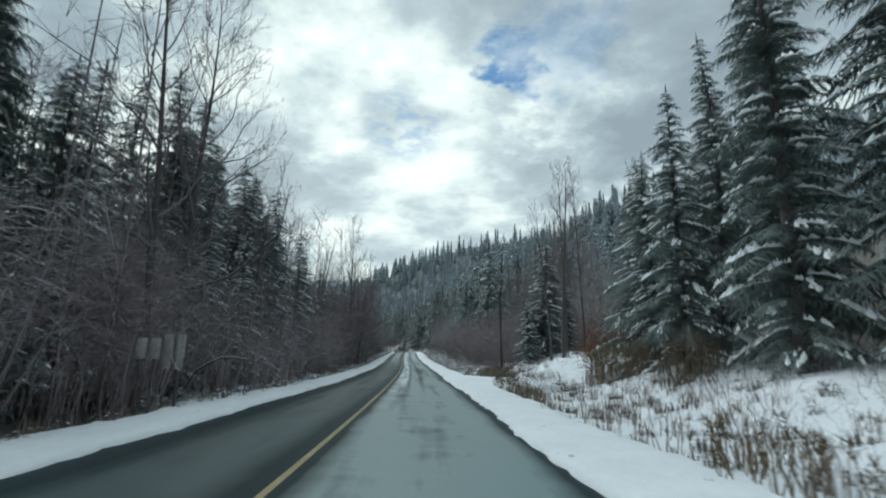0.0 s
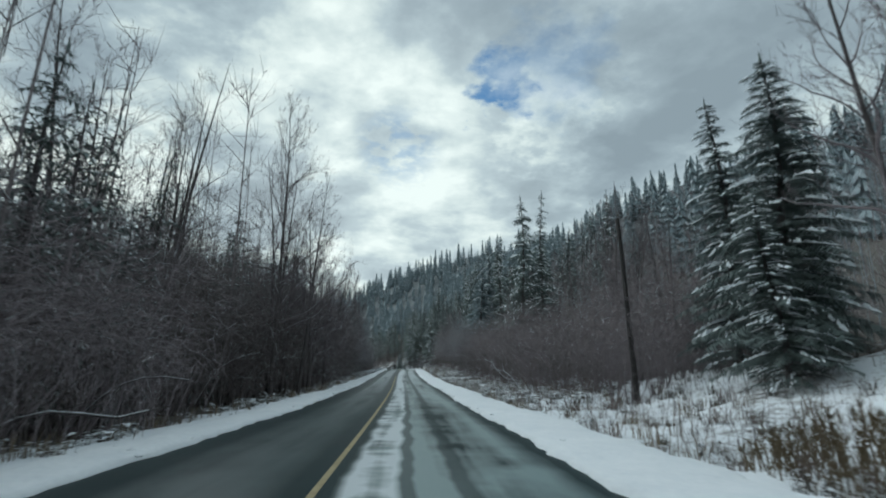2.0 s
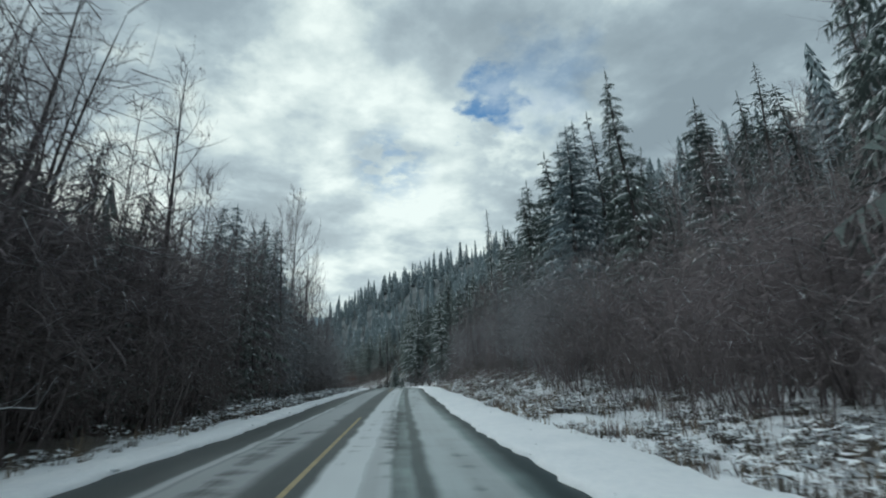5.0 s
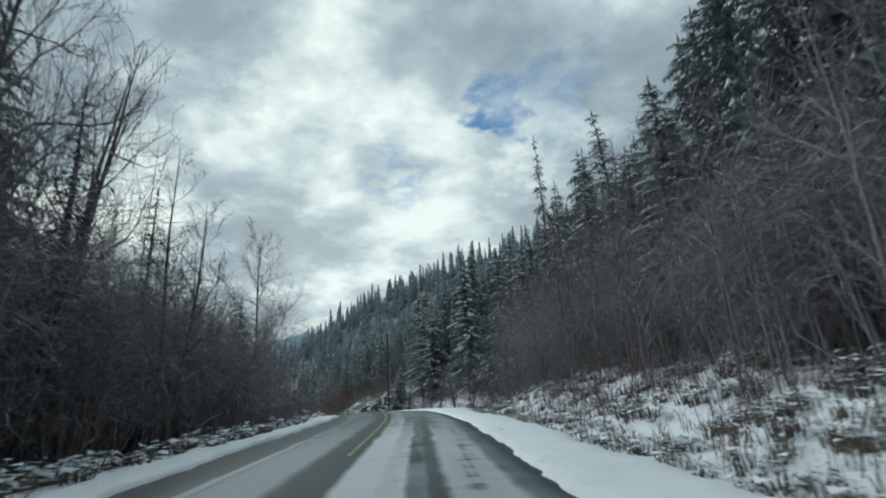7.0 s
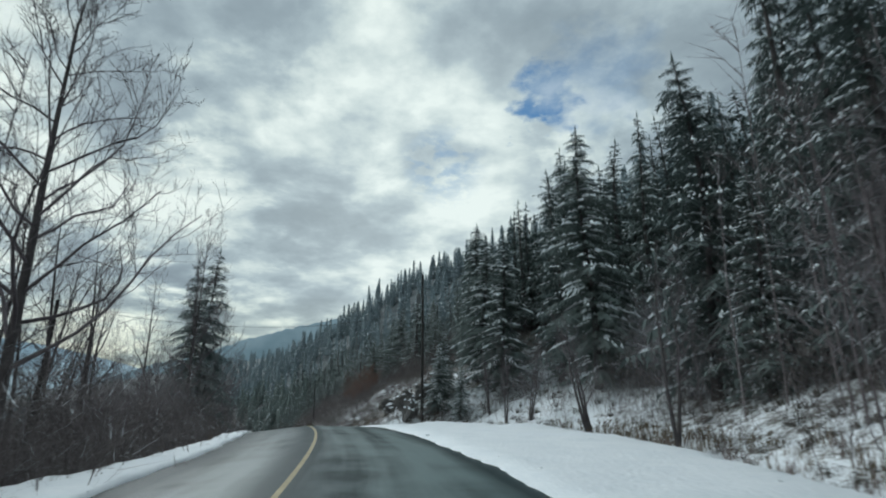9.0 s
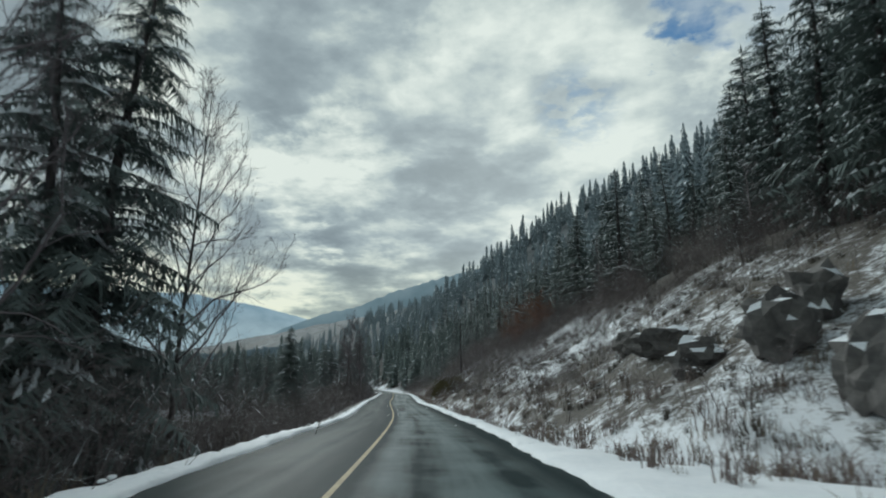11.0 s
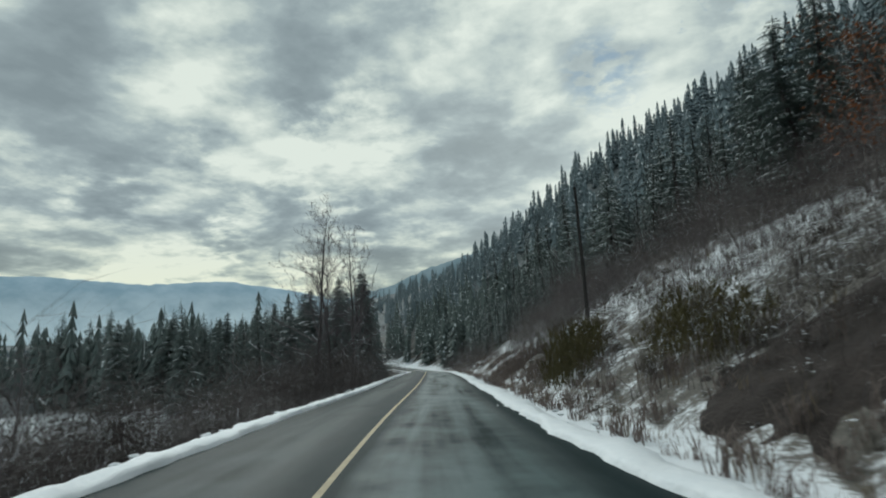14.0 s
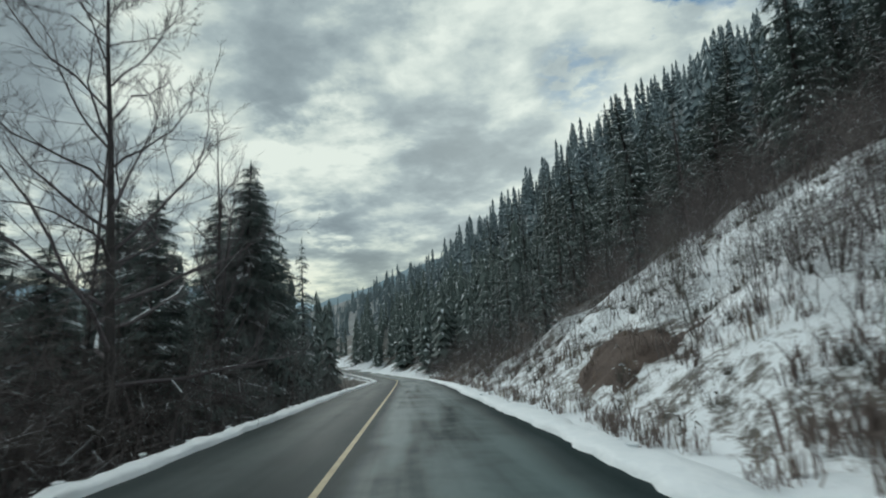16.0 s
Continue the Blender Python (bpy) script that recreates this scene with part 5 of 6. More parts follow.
joined("bushes", TALL, scatter(75, (3, 60), (-13, -8.8), (4, 9.5), 80, keep=lambda s, u, r: not (28 < s < 50 and u > -10.5)), [M_MAUVE, M_TREESNOW], "tall soft mauve-grey thicket at the edge of the wood", "bushes")
joined("bushes", TALL, scatter(110, (84, 142), (-18, -10), (9, 13.5), 70), [M_TWIG, M_TREESNOW], "tall close-twigged brown-grey thicket beside the road", "bushes")
joined("bushes", TALL, scatter(95, (150, 192), (-17, -9.6), (6.5, 12.5), 71), [M_HOAR, M_TREESNOW], "tall frosted mauve-grey thicket along the crest", "bushes")
joined("bushes", TALL, scatter(38, (154, 196), (13, 18), (4.5, 10), 72), [M_HOAR, M_TREESNOW], "tall frosted grey thicket in front of the conifers", "bushes")
joined("bushes", BUSH_WHITE, scatter(16, (352, 374), (9.5, 17), (1.0, 2.6), 73), [M_TUSSOCK, M_TREESNOW], "olive-grey snow-caught bushes on the steep slope", "bushes")
joined("bushes", BUSH_WHITE, scatter(48, (316, 335), (-15, -7.6), (2, 4.2), 77), [M_BRUSH, M_TREESNOW], "dark snow-flecked bushes between the road and the field", "bushes")
joined("bushes", BUSH, scatter(95, (344, 357), (10, 24), (1.2, 3.2), 78), [M_BRUSH, M_TREESNOW], "dense grey-brown bushes across the steep slope", "bushes")

THICK = [brush_tris(100 + k, 14, 4.2, 0.8, 0.16, 11, 0.0098, 0.26) for k in range(5)]

joined("brush", THICK, scatter(500, (-14, 150), (-18, -7.0), (0.45, 1.25), 21, kinds=5, keep=lambda s, u, r: not (28 < s < 50 and u > -10.5)), [M_BRUSH, M_TREESNOW], "tangled dark brush at the foot of the wood", "brush")
joined("brush", THICK, scatter(330, (150, 262), (-20, -7.2), (0.4, 1.15), 22, kinds=5), [M_BRUSH, M_TREESNOW], "tangled brown brush above the falling bank", "brush")
joined("brush", THICK, scatter(420, (252, 410), (-26, -5.4), (0.45, 1.15), 23, power=1.5, kinds=5, keep=lambda s, u, r: not (328 < s < 347 and u < -6.6)), [M_BRUSH, M_TREESNOW], "snow-flecked brush on the bank below the road", "brush")
joined("brush", THICK, scatter(150, (346, 380), (-17, -6.0), (0.8, 1.7), 28, kinds=5), [M_BRUSH, M_TREESNOW], "tall dark snow-flecked thicket beside the road", "brush")
joined("brush", THICK, scatter(250, (156, 240), (10, 21), (0.5, 1.1), 29, kinds=5, keep=lambda s, u, r: u > 9.5 + shoulder(s)), [M_BRUSH, M_TREESNOW], "dark leafless thicket on the bank under the conifers", "brush")
joined("brush", THICK, scatter(340, (258, 328), (-20, -6.8), (0.7, 1.4), 38, kinds=5), [M_BRUSH, M_TREESNOW], "tall grey-brown brush on the bank below the road", "brush")
joined("brush", THICK, scatter(210, (204, 262), (-13, -6.0), (0.8, 1.5), 39, kinds=5), [M_BRUSH, M_TREESNOW], "brown brush crowding the snowy verge", "brush")
joined("brush", brush_low, scatter(620, (256, 402), (7.6, 24), (0.7, 1.7), 45, kinds=5), [M_BRUSH, M_TREESNOW], "small grey leafless shrubs dotted over the cut slope", "brush")
joined("brush", THICK, scatter(210, (282, 328), (11, 24), (0.3, 0.75), 46, kinds=5), [M_BRUSH, M_TREESNOW], "dense grey-olive thicket across the cut slope", "brush")
joined("brush", THICK, scatter(45, (332, 350), (9, 22), (0.3, 0.8), 47, kinds=5), [M_BRUSH, M_TREESNOW], "dense grey-brown thicket across the cut slope", "brush")
joined("brush", THICK, scatter(120, (-12, 62), (-11, -7), (0.55, 1.25), 49, kinds=5), [M_MAUVE, M_TREESNOW], "mauve-grey brush crowding the edge of the wood", "brush")
joined("brush", THICK, scatter(110, (162, 208), (-17, -8.2), (1.0, 2.0), 48, kinds=5), [M_BRUSH, M_TREESNOW], "tall mauve-grey thicket along the crest", "brush")
joined("brush", THICK, scatter(130, (378, 455), (6.2, 13), (0.5, 1.2), 40, kinds=5), [M_BRUSH, M_TREESNOW], "dark brush beside the far bend", "brush")
joined("brush", THICK, scatter(190, (268, 326), (8.5, 25), (0.22, 0.6), 55, kinds=5), [M_BRUSH, M_TREESNOW], "grey-brown knee-high thicket over the cut slope", "brush")
joined("brush", THICK, scatter(170, (252, 340), (20, 31), (0.5, 1.2), 20, kinds=5), [M_BRUSH, M_TREESNOW], "dark leafless understorey at the top of the cut slope", "brush")
joined("brush", THICK, scatter(200, (335, 392), (13, 29), (0.6, 1.5), 18, kinds=5), [M_BRUSH, M_TREESNOW], "grey leafless thicket on the upper slope", "brush")
joined("brush", THICK, scatter(130, (72, 152), (10.8, 16), (0.7, 1.4), 19, kinds=5), [M_BRUSH, M_TREESNOW], "dark leafless thicket beside the snowy verge", "brush")
joined("brush", THICK, scatter(160, (70, 156), (14, 30), (0.45, 1.3), 24, kinds=5), [M_BRUSH, M_TREESNOW], "grey leafless brush at the foot of the hill", "brush")
joined("brush", brush_low, scatter(620, (-6, 80), (7.6, 24), (0.6, 1.5), 25, kinds=5), [M_BRUSH, M_TREESNOW], "low snow-caught brush on the roadside field", "brush")
joined("brush", brush_low, scatter(420, (150, 250), (9, 24), (0.8, 2.2), 26, kinds=5, keep=lambda s, u, r: u > 8.5 + shoulder(s)), [M_BRUSH, M_TREESNOW], "low brown brush on the snowy bank", "brush")
joined("brush", brush_low, scatter(1800, (240, 440), (7.0, 30), (0.6, 1.5), 27, kinds=5), [M_BRUSH, M_TREESNOW], "dead brush scattered over the cut slope", "brush")
FERN = [tuft_tris(160 + k, 26, 0.75, 1.1) for k in range(5)]
joined("bracken", FERN, scatter(900, (244, 430), (5.4, 10.5), (0.5, 1.3), 35, kinds=5, power=1.3), [M_BRACKEN], "dead pinkish-brown bracken at the foot of the slope", "bracken")
joined("bracken", FERN, scatter(260, (4, 150), (6.4, 13), (0.5, 1.2), 36, kinds=5, keep=lambda s, u, r: u > 6.6 + shoulder(s)), [M_BRACKEN], "dead brown bracken in the snowy field", "bracken")
joined("bracken", FERN, scatter(240, (150, 246), (6.8, 14), (0.5, 1.2), 37, kinds=5, keep=lambda s, u, r: u > 6.6 + shoulder(s)), [M_BRACKEN], "dead brown bracken on the snowy bank", "bracken")
joined("bracken", FERN, scatter(150, (338, 350), (6.3, 10), (0.8, 1.5), 79, kinds=5), [M_BRACKEN], "thick brown dead bracken at the foot of the slope", "bracken")
HUMP = [tussock_tris(140 + k) for k in range(6)]
joined("tussocks", HUMP, scatter(800, (-4, 150), (6.2, 19), (0.45, 1.0), 41, power=1.3, keep=lambda s, u, r: u > 6.5 + shoulder(s)), [M_TUSSOCK, M_TREESNOW], "snow-capped humps of dead plants in the field", "undergrowth")
joined("tussocks", HUMP, scatter(900, (150, 250), (6.5, 20), (0.45, 1.1), 42, keep=lambda s, u, r: u > 6.5 + shoulder(s)), [M_TUSSOCK, M_TREESNOW], "snow-capped humps of dead plants on the bank", "undergrowth")
joined("tussocks", HUMP, scatter(1700, (245, 430), (6.3, 28), (0.4, 1.15), 43), [M_TUSSOCK, M_TREESNOW], "snow-capped humps of dead plants over the cut slope", "undergrowth")
joined("tussocks", HUMP, scatter(520, (-4, 230), (-8.5, -5.0), (0.2, 0.65), 44), [M_TUSSOCK, M_TREESNOW], "snow-capped humps of dead plants along the ditch", "undergrowth")
HEAPED = [tussock_tris(170 + k, 0.85) for k in range(6)]
joined("tussocks", HEAPED, scatter(460, (132, 205), (-9.5, -5.0), (0.7, 1.5), 56), [M_TUSSOCK, M_TREESNOW], "snow-heaped dead plants beside the narrow verge", "undergrowth")
joined("tussocks", HEAPED, scatter(260, (20, 132), (-9.0, -5.6), (0.4, 0.95), 57), [M_TUSSOCK, M_TREESNOW], "snow-heaped dead plants along the ditch", "undergrowth")
joined("tussocks", HEAPED, scatter(800, (70, 200), (6.8, 15), (0.6, 1.35), 58, keep=lambda s, u, r: u > 6.8 + shoulder(s)), [M_TUSSOCK, M_TREESNOW], "snow-heaped dead plants on the roadside bank", "undergrowth")

TUFT = [tuft_tris(130 + k, 14, 0.8) for k in range(5)]
joined("dead_grass", TUFT, scatter(420, (0, 150), (5.8, 13), (0.5, 1.2), 31, kinds=5, keep=lambda s, u, r: u > 6 + shoulder(s)), [M_REED], "dry straw-coloured grass standing in the snow", "grass")
joined("dead_grass", TUFT, scatter(330, (150, 250), (6.2, 14), (0.5, 1.1), 34, kinds=5, keep=lambda s, u, r: u > 6.4 + shoulder(s)), [M_REED], "dry grass on the snowy bank", "grass")
joined("dead_grass", TUFT, scatter(700, (240, 440), (5.6, 20), (0.4, 1.0), 32, kinds=5, power=1.5), [M_REED], "dry grass poking through snow on the slope", "grass")
joined("dead_grass", TUFT, scatter(260, (0, 260), (-7.0, -5.2), (0.4, 1.0), 33, kinds=5), [M_REED], "dry grass along the ditch", "grass")


# ---- far hills ----
def ridge(name, profile, dist, foot, seed, mat, label, teeth=0.0):
    """A long hill far off: profile of (yaw, elevation) degrees as it is seen from the middle of the road's length."""
    r = random.Random(seed)
    a = np.array(profile, float)
    yaws = np.linspace(a[0, 0], a[-1, 0], 160 if not teeth else 900)
    el = np.interp(yaws, a[:, 0], a[:, 1])
    k = np.hanning(9)
    el = np.convolve(np.pad(el, 4, mode="edge"), k / k.sum(), mode="valid")
    cx, cy, cz = place(300, 0)
    el = el + np.array([teeth * r.random() ** 2 for _ in yaws])
    verts, faces = [], []
    n = len(yaws)
    for row, (back, frac) in enumerate(((0, 0.0), (0.05, 0.35), (0.1, 0.7), (0.16, 1.0), (0.4, 0.0))):
        for i in range(n):
            d = dist * (1 + back)
            top = d * math.tan(radians(el[i])) * (1 + 0.035 * noise.noise(Vector((yaws[i] * 1.3, row * 0.3, seed))) + 0.004 * noise.noise(Vector((yaws[i] * 6, 0, seed))))
            z = cz + foot + (top - foot) * frac if row != 4 else cz + foot
            y_ = radians(yaws[i])
            verts.append((cx - math.sin(y_) * d, cy + math.cos(y_) * d, z))
    for row in range(4):
        for i in range(n - 1):
            q = row * n + i
            faces.append((q, q + n, q + n + 1, q + 1))
    return tagged(new(name, mesh_from(name, verts, faces, [mat], smooth_=True)), label, "mountain", kind="structure")


# distance haze is put into the base colours, with a faint glow added
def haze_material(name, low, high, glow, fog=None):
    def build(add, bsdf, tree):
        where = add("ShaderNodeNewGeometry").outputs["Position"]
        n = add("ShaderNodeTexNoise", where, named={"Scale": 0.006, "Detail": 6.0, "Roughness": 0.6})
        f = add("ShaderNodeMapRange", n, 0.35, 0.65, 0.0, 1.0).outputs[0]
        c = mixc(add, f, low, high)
        if fog:  # valley mist painted as a paler colour, up to the given height
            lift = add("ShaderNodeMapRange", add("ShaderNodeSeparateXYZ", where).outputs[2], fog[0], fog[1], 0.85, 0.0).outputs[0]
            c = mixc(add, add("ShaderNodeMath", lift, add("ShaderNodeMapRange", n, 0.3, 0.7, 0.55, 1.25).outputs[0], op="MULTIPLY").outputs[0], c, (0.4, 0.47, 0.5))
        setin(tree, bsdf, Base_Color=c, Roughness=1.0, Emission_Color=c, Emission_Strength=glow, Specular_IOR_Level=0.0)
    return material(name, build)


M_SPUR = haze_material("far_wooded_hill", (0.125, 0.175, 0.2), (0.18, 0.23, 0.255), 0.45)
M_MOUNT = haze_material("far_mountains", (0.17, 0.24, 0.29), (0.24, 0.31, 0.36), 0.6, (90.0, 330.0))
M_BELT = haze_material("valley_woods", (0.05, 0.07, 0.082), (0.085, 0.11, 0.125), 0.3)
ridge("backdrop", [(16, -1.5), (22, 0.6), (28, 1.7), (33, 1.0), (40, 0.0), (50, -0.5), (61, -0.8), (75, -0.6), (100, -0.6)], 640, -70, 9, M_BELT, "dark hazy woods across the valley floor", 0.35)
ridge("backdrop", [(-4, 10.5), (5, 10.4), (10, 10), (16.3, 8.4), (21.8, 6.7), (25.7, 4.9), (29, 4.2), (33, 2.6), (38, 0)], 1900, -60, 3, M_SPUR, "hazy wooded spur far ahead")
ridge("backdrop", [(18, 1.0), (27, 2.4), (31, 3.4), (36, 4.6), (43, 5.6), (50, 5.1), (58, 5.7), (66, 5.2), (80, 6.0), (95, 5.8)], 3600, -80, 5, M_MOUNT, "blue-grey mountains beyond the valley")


# ---- single things ----
def utility_pole(s, u, height, lean, label, transformer=False):
    """A dark wooden pole, its pin insulator, and a transformer can on one side where there is one."""
    r = random.Random(int(s))
    root = new("utility_pole")
    t = Tris()
    pts = [V3(lean * (k / 6) ** 1.2 * height + r.gauss(0, 0.012), r.gauss(0, 0.012), height * k / 6) for k in range(7)]
    t.tube(pts, [0.165 - 0.011 * k for k in range(7)], 10)
    top = pts[6]
    for k in range(10):  # slanted cap
        a, b = 2 * math.pi * k / 10, 2 * math.pi * (k + 1) / 10
        t.tri(top + V3(math.cos(a), math.sin(a), 0) * 0.099, top + V3(math.cos(b), math.sin(b), 0) * 0.099, top + V3(0.03, 0, 0.07))
    piece("pole", t, M_POLE, root)
    pin = Tris()
    pin.tube([top + V3(0.03, 0, 0), top + V3(0.03, 0, 0.2)], [0.014, 0.014], 6)
    pin.tube([top + V3(0.03, 0, z) for z in (0.18, 0.21, 0.25, 0.28, 0.32)], [0.03, 0.06, 0.035, 0.055, 0.012], 8)
    piece("insulator", pin, M_ROCK, root, "small dark pin insulator on top")
    if transformer:
        c = pts[0] + (pts[6] - pts[0]) * 0.83 + V3(-0.42, 0.12, 0)
        can = Tris()
        can.tube([c + V3(0, 0, z) for z in (-0.52, -0.5, 0.42, 0.47, 0.52)], [0.05, 0.21, 0.21, 0.23, 0.06], 14)
        can.tube([c + V3(-0.06, 0.04, 0.5), c + V3(-0.06, 0.04, 0.8)], [0.045, 0.03], 8)
        piece("transformer", can, M_STEEL, root, "grey steel transformer can with a bushing")
        arm = Tris()
        arm.tube([c + V3(0, 0, 0.25), c + V3(0.42, -0.12, 0.25)], [0.035, 0.035], 4)
        arm.tube([c + V3(0, 0, -0.3), c + V3(0.42, -0.12, -0.3)], [0.035, 0.035], 4)
        piece("bracket", arm, M_STEEL, root)
    x, y, z = place(s, u, 0.3)
    root.matrix_basis = Matrix.Translation((x, y, z))
    return tagged(root, label, "utility pole", "utility poles")


utility_pole(68.0, 13.0, 10.3, -0.02, "dark weathered wooden utility pole standing in brush")
utility_pole(244.8, 11.8, 14.8, -0.015, "tall dark utility pole with a transformer among conifers", True)
utility_pole(340.0, 13.3, 11.2, -0.03, "dark leaning utility pole at the edge of the wood")
utility_pole(230.0, -15.0, 12.6, 0.0, "dark utility pole among leafless trees")


def overhead_cable(a, b, sag):
    """A slack cable between two places."""
    t = Tris()
    pts = [a + (b - a) * (k / 24) - V3(0, 0, 4 * sag * (k / 24) * (1 - k / 24)) for k in range(25)]
    t.tube(pts, [0.013] * 25, 5)
    root = new("overhead_cable", tri_mesh("overhead_cable", *t.arrays(), [M_POLE]))
    return tagged(root, "thin slack black cable crossing over the road", "cable")


ends = [place(244.8, 11.8), place(230.0, -15.0)]
overhead_cable(V3(*ends[0]) + V3(-0.2, 0, 11.0), V3(*ends[1]) + V3(0, 0, 12.1), 1.6)


def outcrop():
    """Dark broken rock where the bank meets the road's bend."""
    root = new("rock_outcrop")
    r = random.Random(8)
    for k, (s, u, a, b, c) in enumerate(((247, 11.2, 2.8, 2.2, 3.4), (250.5, 11.6, 3.4, 2.4, 3.0), (254, 11.2, 3.0, 2.2, 2.4), (258, 11.8, 3.2, 2.2, 2.2), (244.5, 12.8, 2.2, 2.0, 2.4), (262, 12.2, 3.0, 2.0, 1.8), (252, 14, 3.6, 2.6, 3.2))):
        bm = bmesh.new()
        bmesh.ops.create_icosphere(bm, subdivisions=3, radius=0.5)
        ph = Vector((k * 7.1, 3.0, 1.0))
        for v in bm.verts:
            q = v.co.normalized()
            n1 = noise.noise(q * 1.6 + ph)
            n2 = abs(noise.noise(q * 3.5 + ph))
            v.co = q * (0.42 + 0.22 * n1 + 0.3 * round(n2 * 5) / 5 + 0.06 * noise.noise(q * 9 + ph))
        bm.normal_update()
        t = Tris()
        for f in bm.faces:
            t.tri(*[np.array((w.co.x * a, w.co.y * b, w.co.z * c)) * 0.72 for w in f.verts], 1 if f.normal.z > 0.72 and noise.noise(f.calc_center_median() * 3 + ph) > -0.15 else 0)
        bm.free()
        ob = new("boulder", tri_mesh("boulder", *t.arrays(), [M_ROCK, M_TREESNOW]))
        x, y, z = place(s, u, 0.0)
        ob.matrix_basis = Matrix.Translation((x, y, z + 0.16 * c)) @ Matrix.Rotation(r.uniform(0, 6.28), 4, "Z") @ Matrix.Rotation(r.uniform(-0.3, 0.3), 4, "X")
        ob.parent = root
    return tagged(root, "dark broken rock outcrop with snow on its ledges", "rock")


outcrop()


def shrub(name, s, u, w, l, h, mat, label, category, stems=220, seed=1, leaves=0):
    """A dense shrub of upright stems over an oval patch of ground."""
    r = random.Random(seed)
    root = new(name)
    clumps, lf = [Tris() for _ in range(7)], Tris()
    for k in range(stems):
        a, q = r.uniform(0, 6.28), r.random() ** 0.5
        t = clumps[6 if q < 0.4 else int(a / 6.2832 * 6) % 6]
        ds, du = math.cos(a) * q * l, math.sin(a) * q * w
        x, y, z = place(s + ds, u + du, 0.1)
        L = h * (1 - 0.5 * q * q) * r.uniform(0.6, 1.15)
        p = V3(x, y, z)
        e = p + V3(r.gauss(0, 0.22) * L, r.gauss(0, 0.22) * L, L)
        m_ = p * 0.45 + e * 0.55 + V3(r.gauss(0, 0.06), r.gauss(0, 0.06), 0.08 * L)
        t.tube([p, m_, e], [0.016, 0.011, 0.004], 3)
        for j in range(9):
            f = r.uniform(0.3, 1.0)
            g = m_ + (e - m_) * f
            d = V3(r.gauss(0, 0.2), r.gauss(0, 0.2), r.uniform(0.1, 0.4)) * min(L, 2) * 0.6
            sd = V3(r.gauss(0, 1), r.gauss(0, 1), 0.3) * 0.012
            t.tri(g + sd, g - sd, g + d)
        for j in range(leaves):
            g = m_ + (e - m_) * r.random() + V3(r.gauss(0, 0.25), r.gauss(0, 0.25), r.gauss(0, 0.2))
            lf.tri(g, g + V3(r.gauss(0, 0.09), r.gauss(0, 0.09), r.gauss(0, 0.06)), g + V3(r.gauss(0, 0.09), r.gauss(0, 0.09), -0.1))
    for t in clumps:
        if t.f:
            tagged(piece("stem_clump", t, mat if not leaves else M_BRUSH, root), kind="stuff")
    if leaves:
        tagged(piece("foliage", lf, mat, root), kind="stuff")
    return tagged(root, label, category)


shrub("broom_shrub", 324.5, 7.9, 1.2, 3.6, 2.1, M_BROOM, "dense dark olive broom shrub on the snowy slope", "shrub", 460, 1)
shrub("broom_shrub", 331.5, 7.4, 0.8, 2.6, 1.2, M_BRACKEN, "low tawny dead shrub at the foot of the slope", "shrub", 200, 2)
shrub("broom_shrub", 315, 9.4, 1.5, 2.8, 1.9, M_BROOM, "olive-brown broom shrub on the snowy slope", "shrub", 260, 3)
shrub("rust_shrub", 316, 21.0, 3.4, 4.5, 8.5, M_RUST, "rust-brown leafy thicket below the conifers", "shrub", 170, 4, 26)
shrub("rust_shrub", 197, 16.0, 2.4, 3.5, 5.5, M_RUST, "rust-brown thicket on the brushy bank", "shrub", 160, 5, 5)
shrub("broom_shrub", 32, 14.2, 1.8, 3.0, 3.0, M_OCHRE, "tall ochre-brown shrub below the snowy spruces", "shrub", 200, 10)
shrub("broom_shrub", 25, 14.6, 1.4, 2.4, 2.4, M_OCHRE, "ochre-brown shrub below the snowy spruces", "shrub", 130, 11)
shrub("rust_shrub", 40.5, 16.0, 1.5, 2.0, 5.5, M_RUST, "rust-orange leafy shrub in front of the spruces", "shrub", 110, 12, 14)
shrub("grass_clump", 49.5, 9.2, 1.8, 3.4, 1.2, M_OCHRE, "tall ochre dead grass beside the snowy pull-out", "grass", 330, 6)
shrub("grass_clump", 30, 7.2, 1.0, 6.0, 0.9, M_OCHRE, "ochre dead grass along the snowy verge", "grass", 220, 7)
shrub("grass_clump", 9, 7.4, 1.0, 4.0, 1.0, M_OCHRE, "ochre dead grass along the snowy verge", "grass", 80, 8)
shrub("grass_clump", 216, 13.9, 0.9, 8.0, 0.9, M_OCHRE, "pale ochre grass at the foot of the bank", "grass", 300, 9)


def scar(s, u, rs, ru, seed, mat, label):
    """Bare earth broken out of the slope: a lumpy patch with a ragged rim that dips under the snow."""
    verts, faces, ok = [], [], []
    n, m = 30, 22
    for j in range(m + 1):
        for i in range(n + 1):
            a, c = 2.4 * i / n - 1.2, 2.4 * j / m - 1.2
            w = Vector((a * 1.7, c * 1.7, seed))
            edge = 1 - math.hypot(a, c) + 0.55 * noise.noise(w) + 0.25 * noise.noise(w * 3)
            x, y, z = place(s + a * rs, u + c * ru, 0.0)
            verts.append((x, y, z + max(-0.3, min(0.2, 0.45 * edge)) + 0.12 * noise.noise(w * 4)))
            ok.append(edge > -0.35)
    for j in range(m):
        for i in range(n):
            q = j * (n + 1) + i
            if ok[q] and ok[q + 1] and ok[q + n + 1] and ok[q + n + 2]:
                faces.append((q, q + 1, q + n + 2, q + n + 1))
    return tagged(new("ground_scar", mesh_from("ground_scar", verts, faces, [mat], smooth_=True)), label, "bare earth", kind="structure")


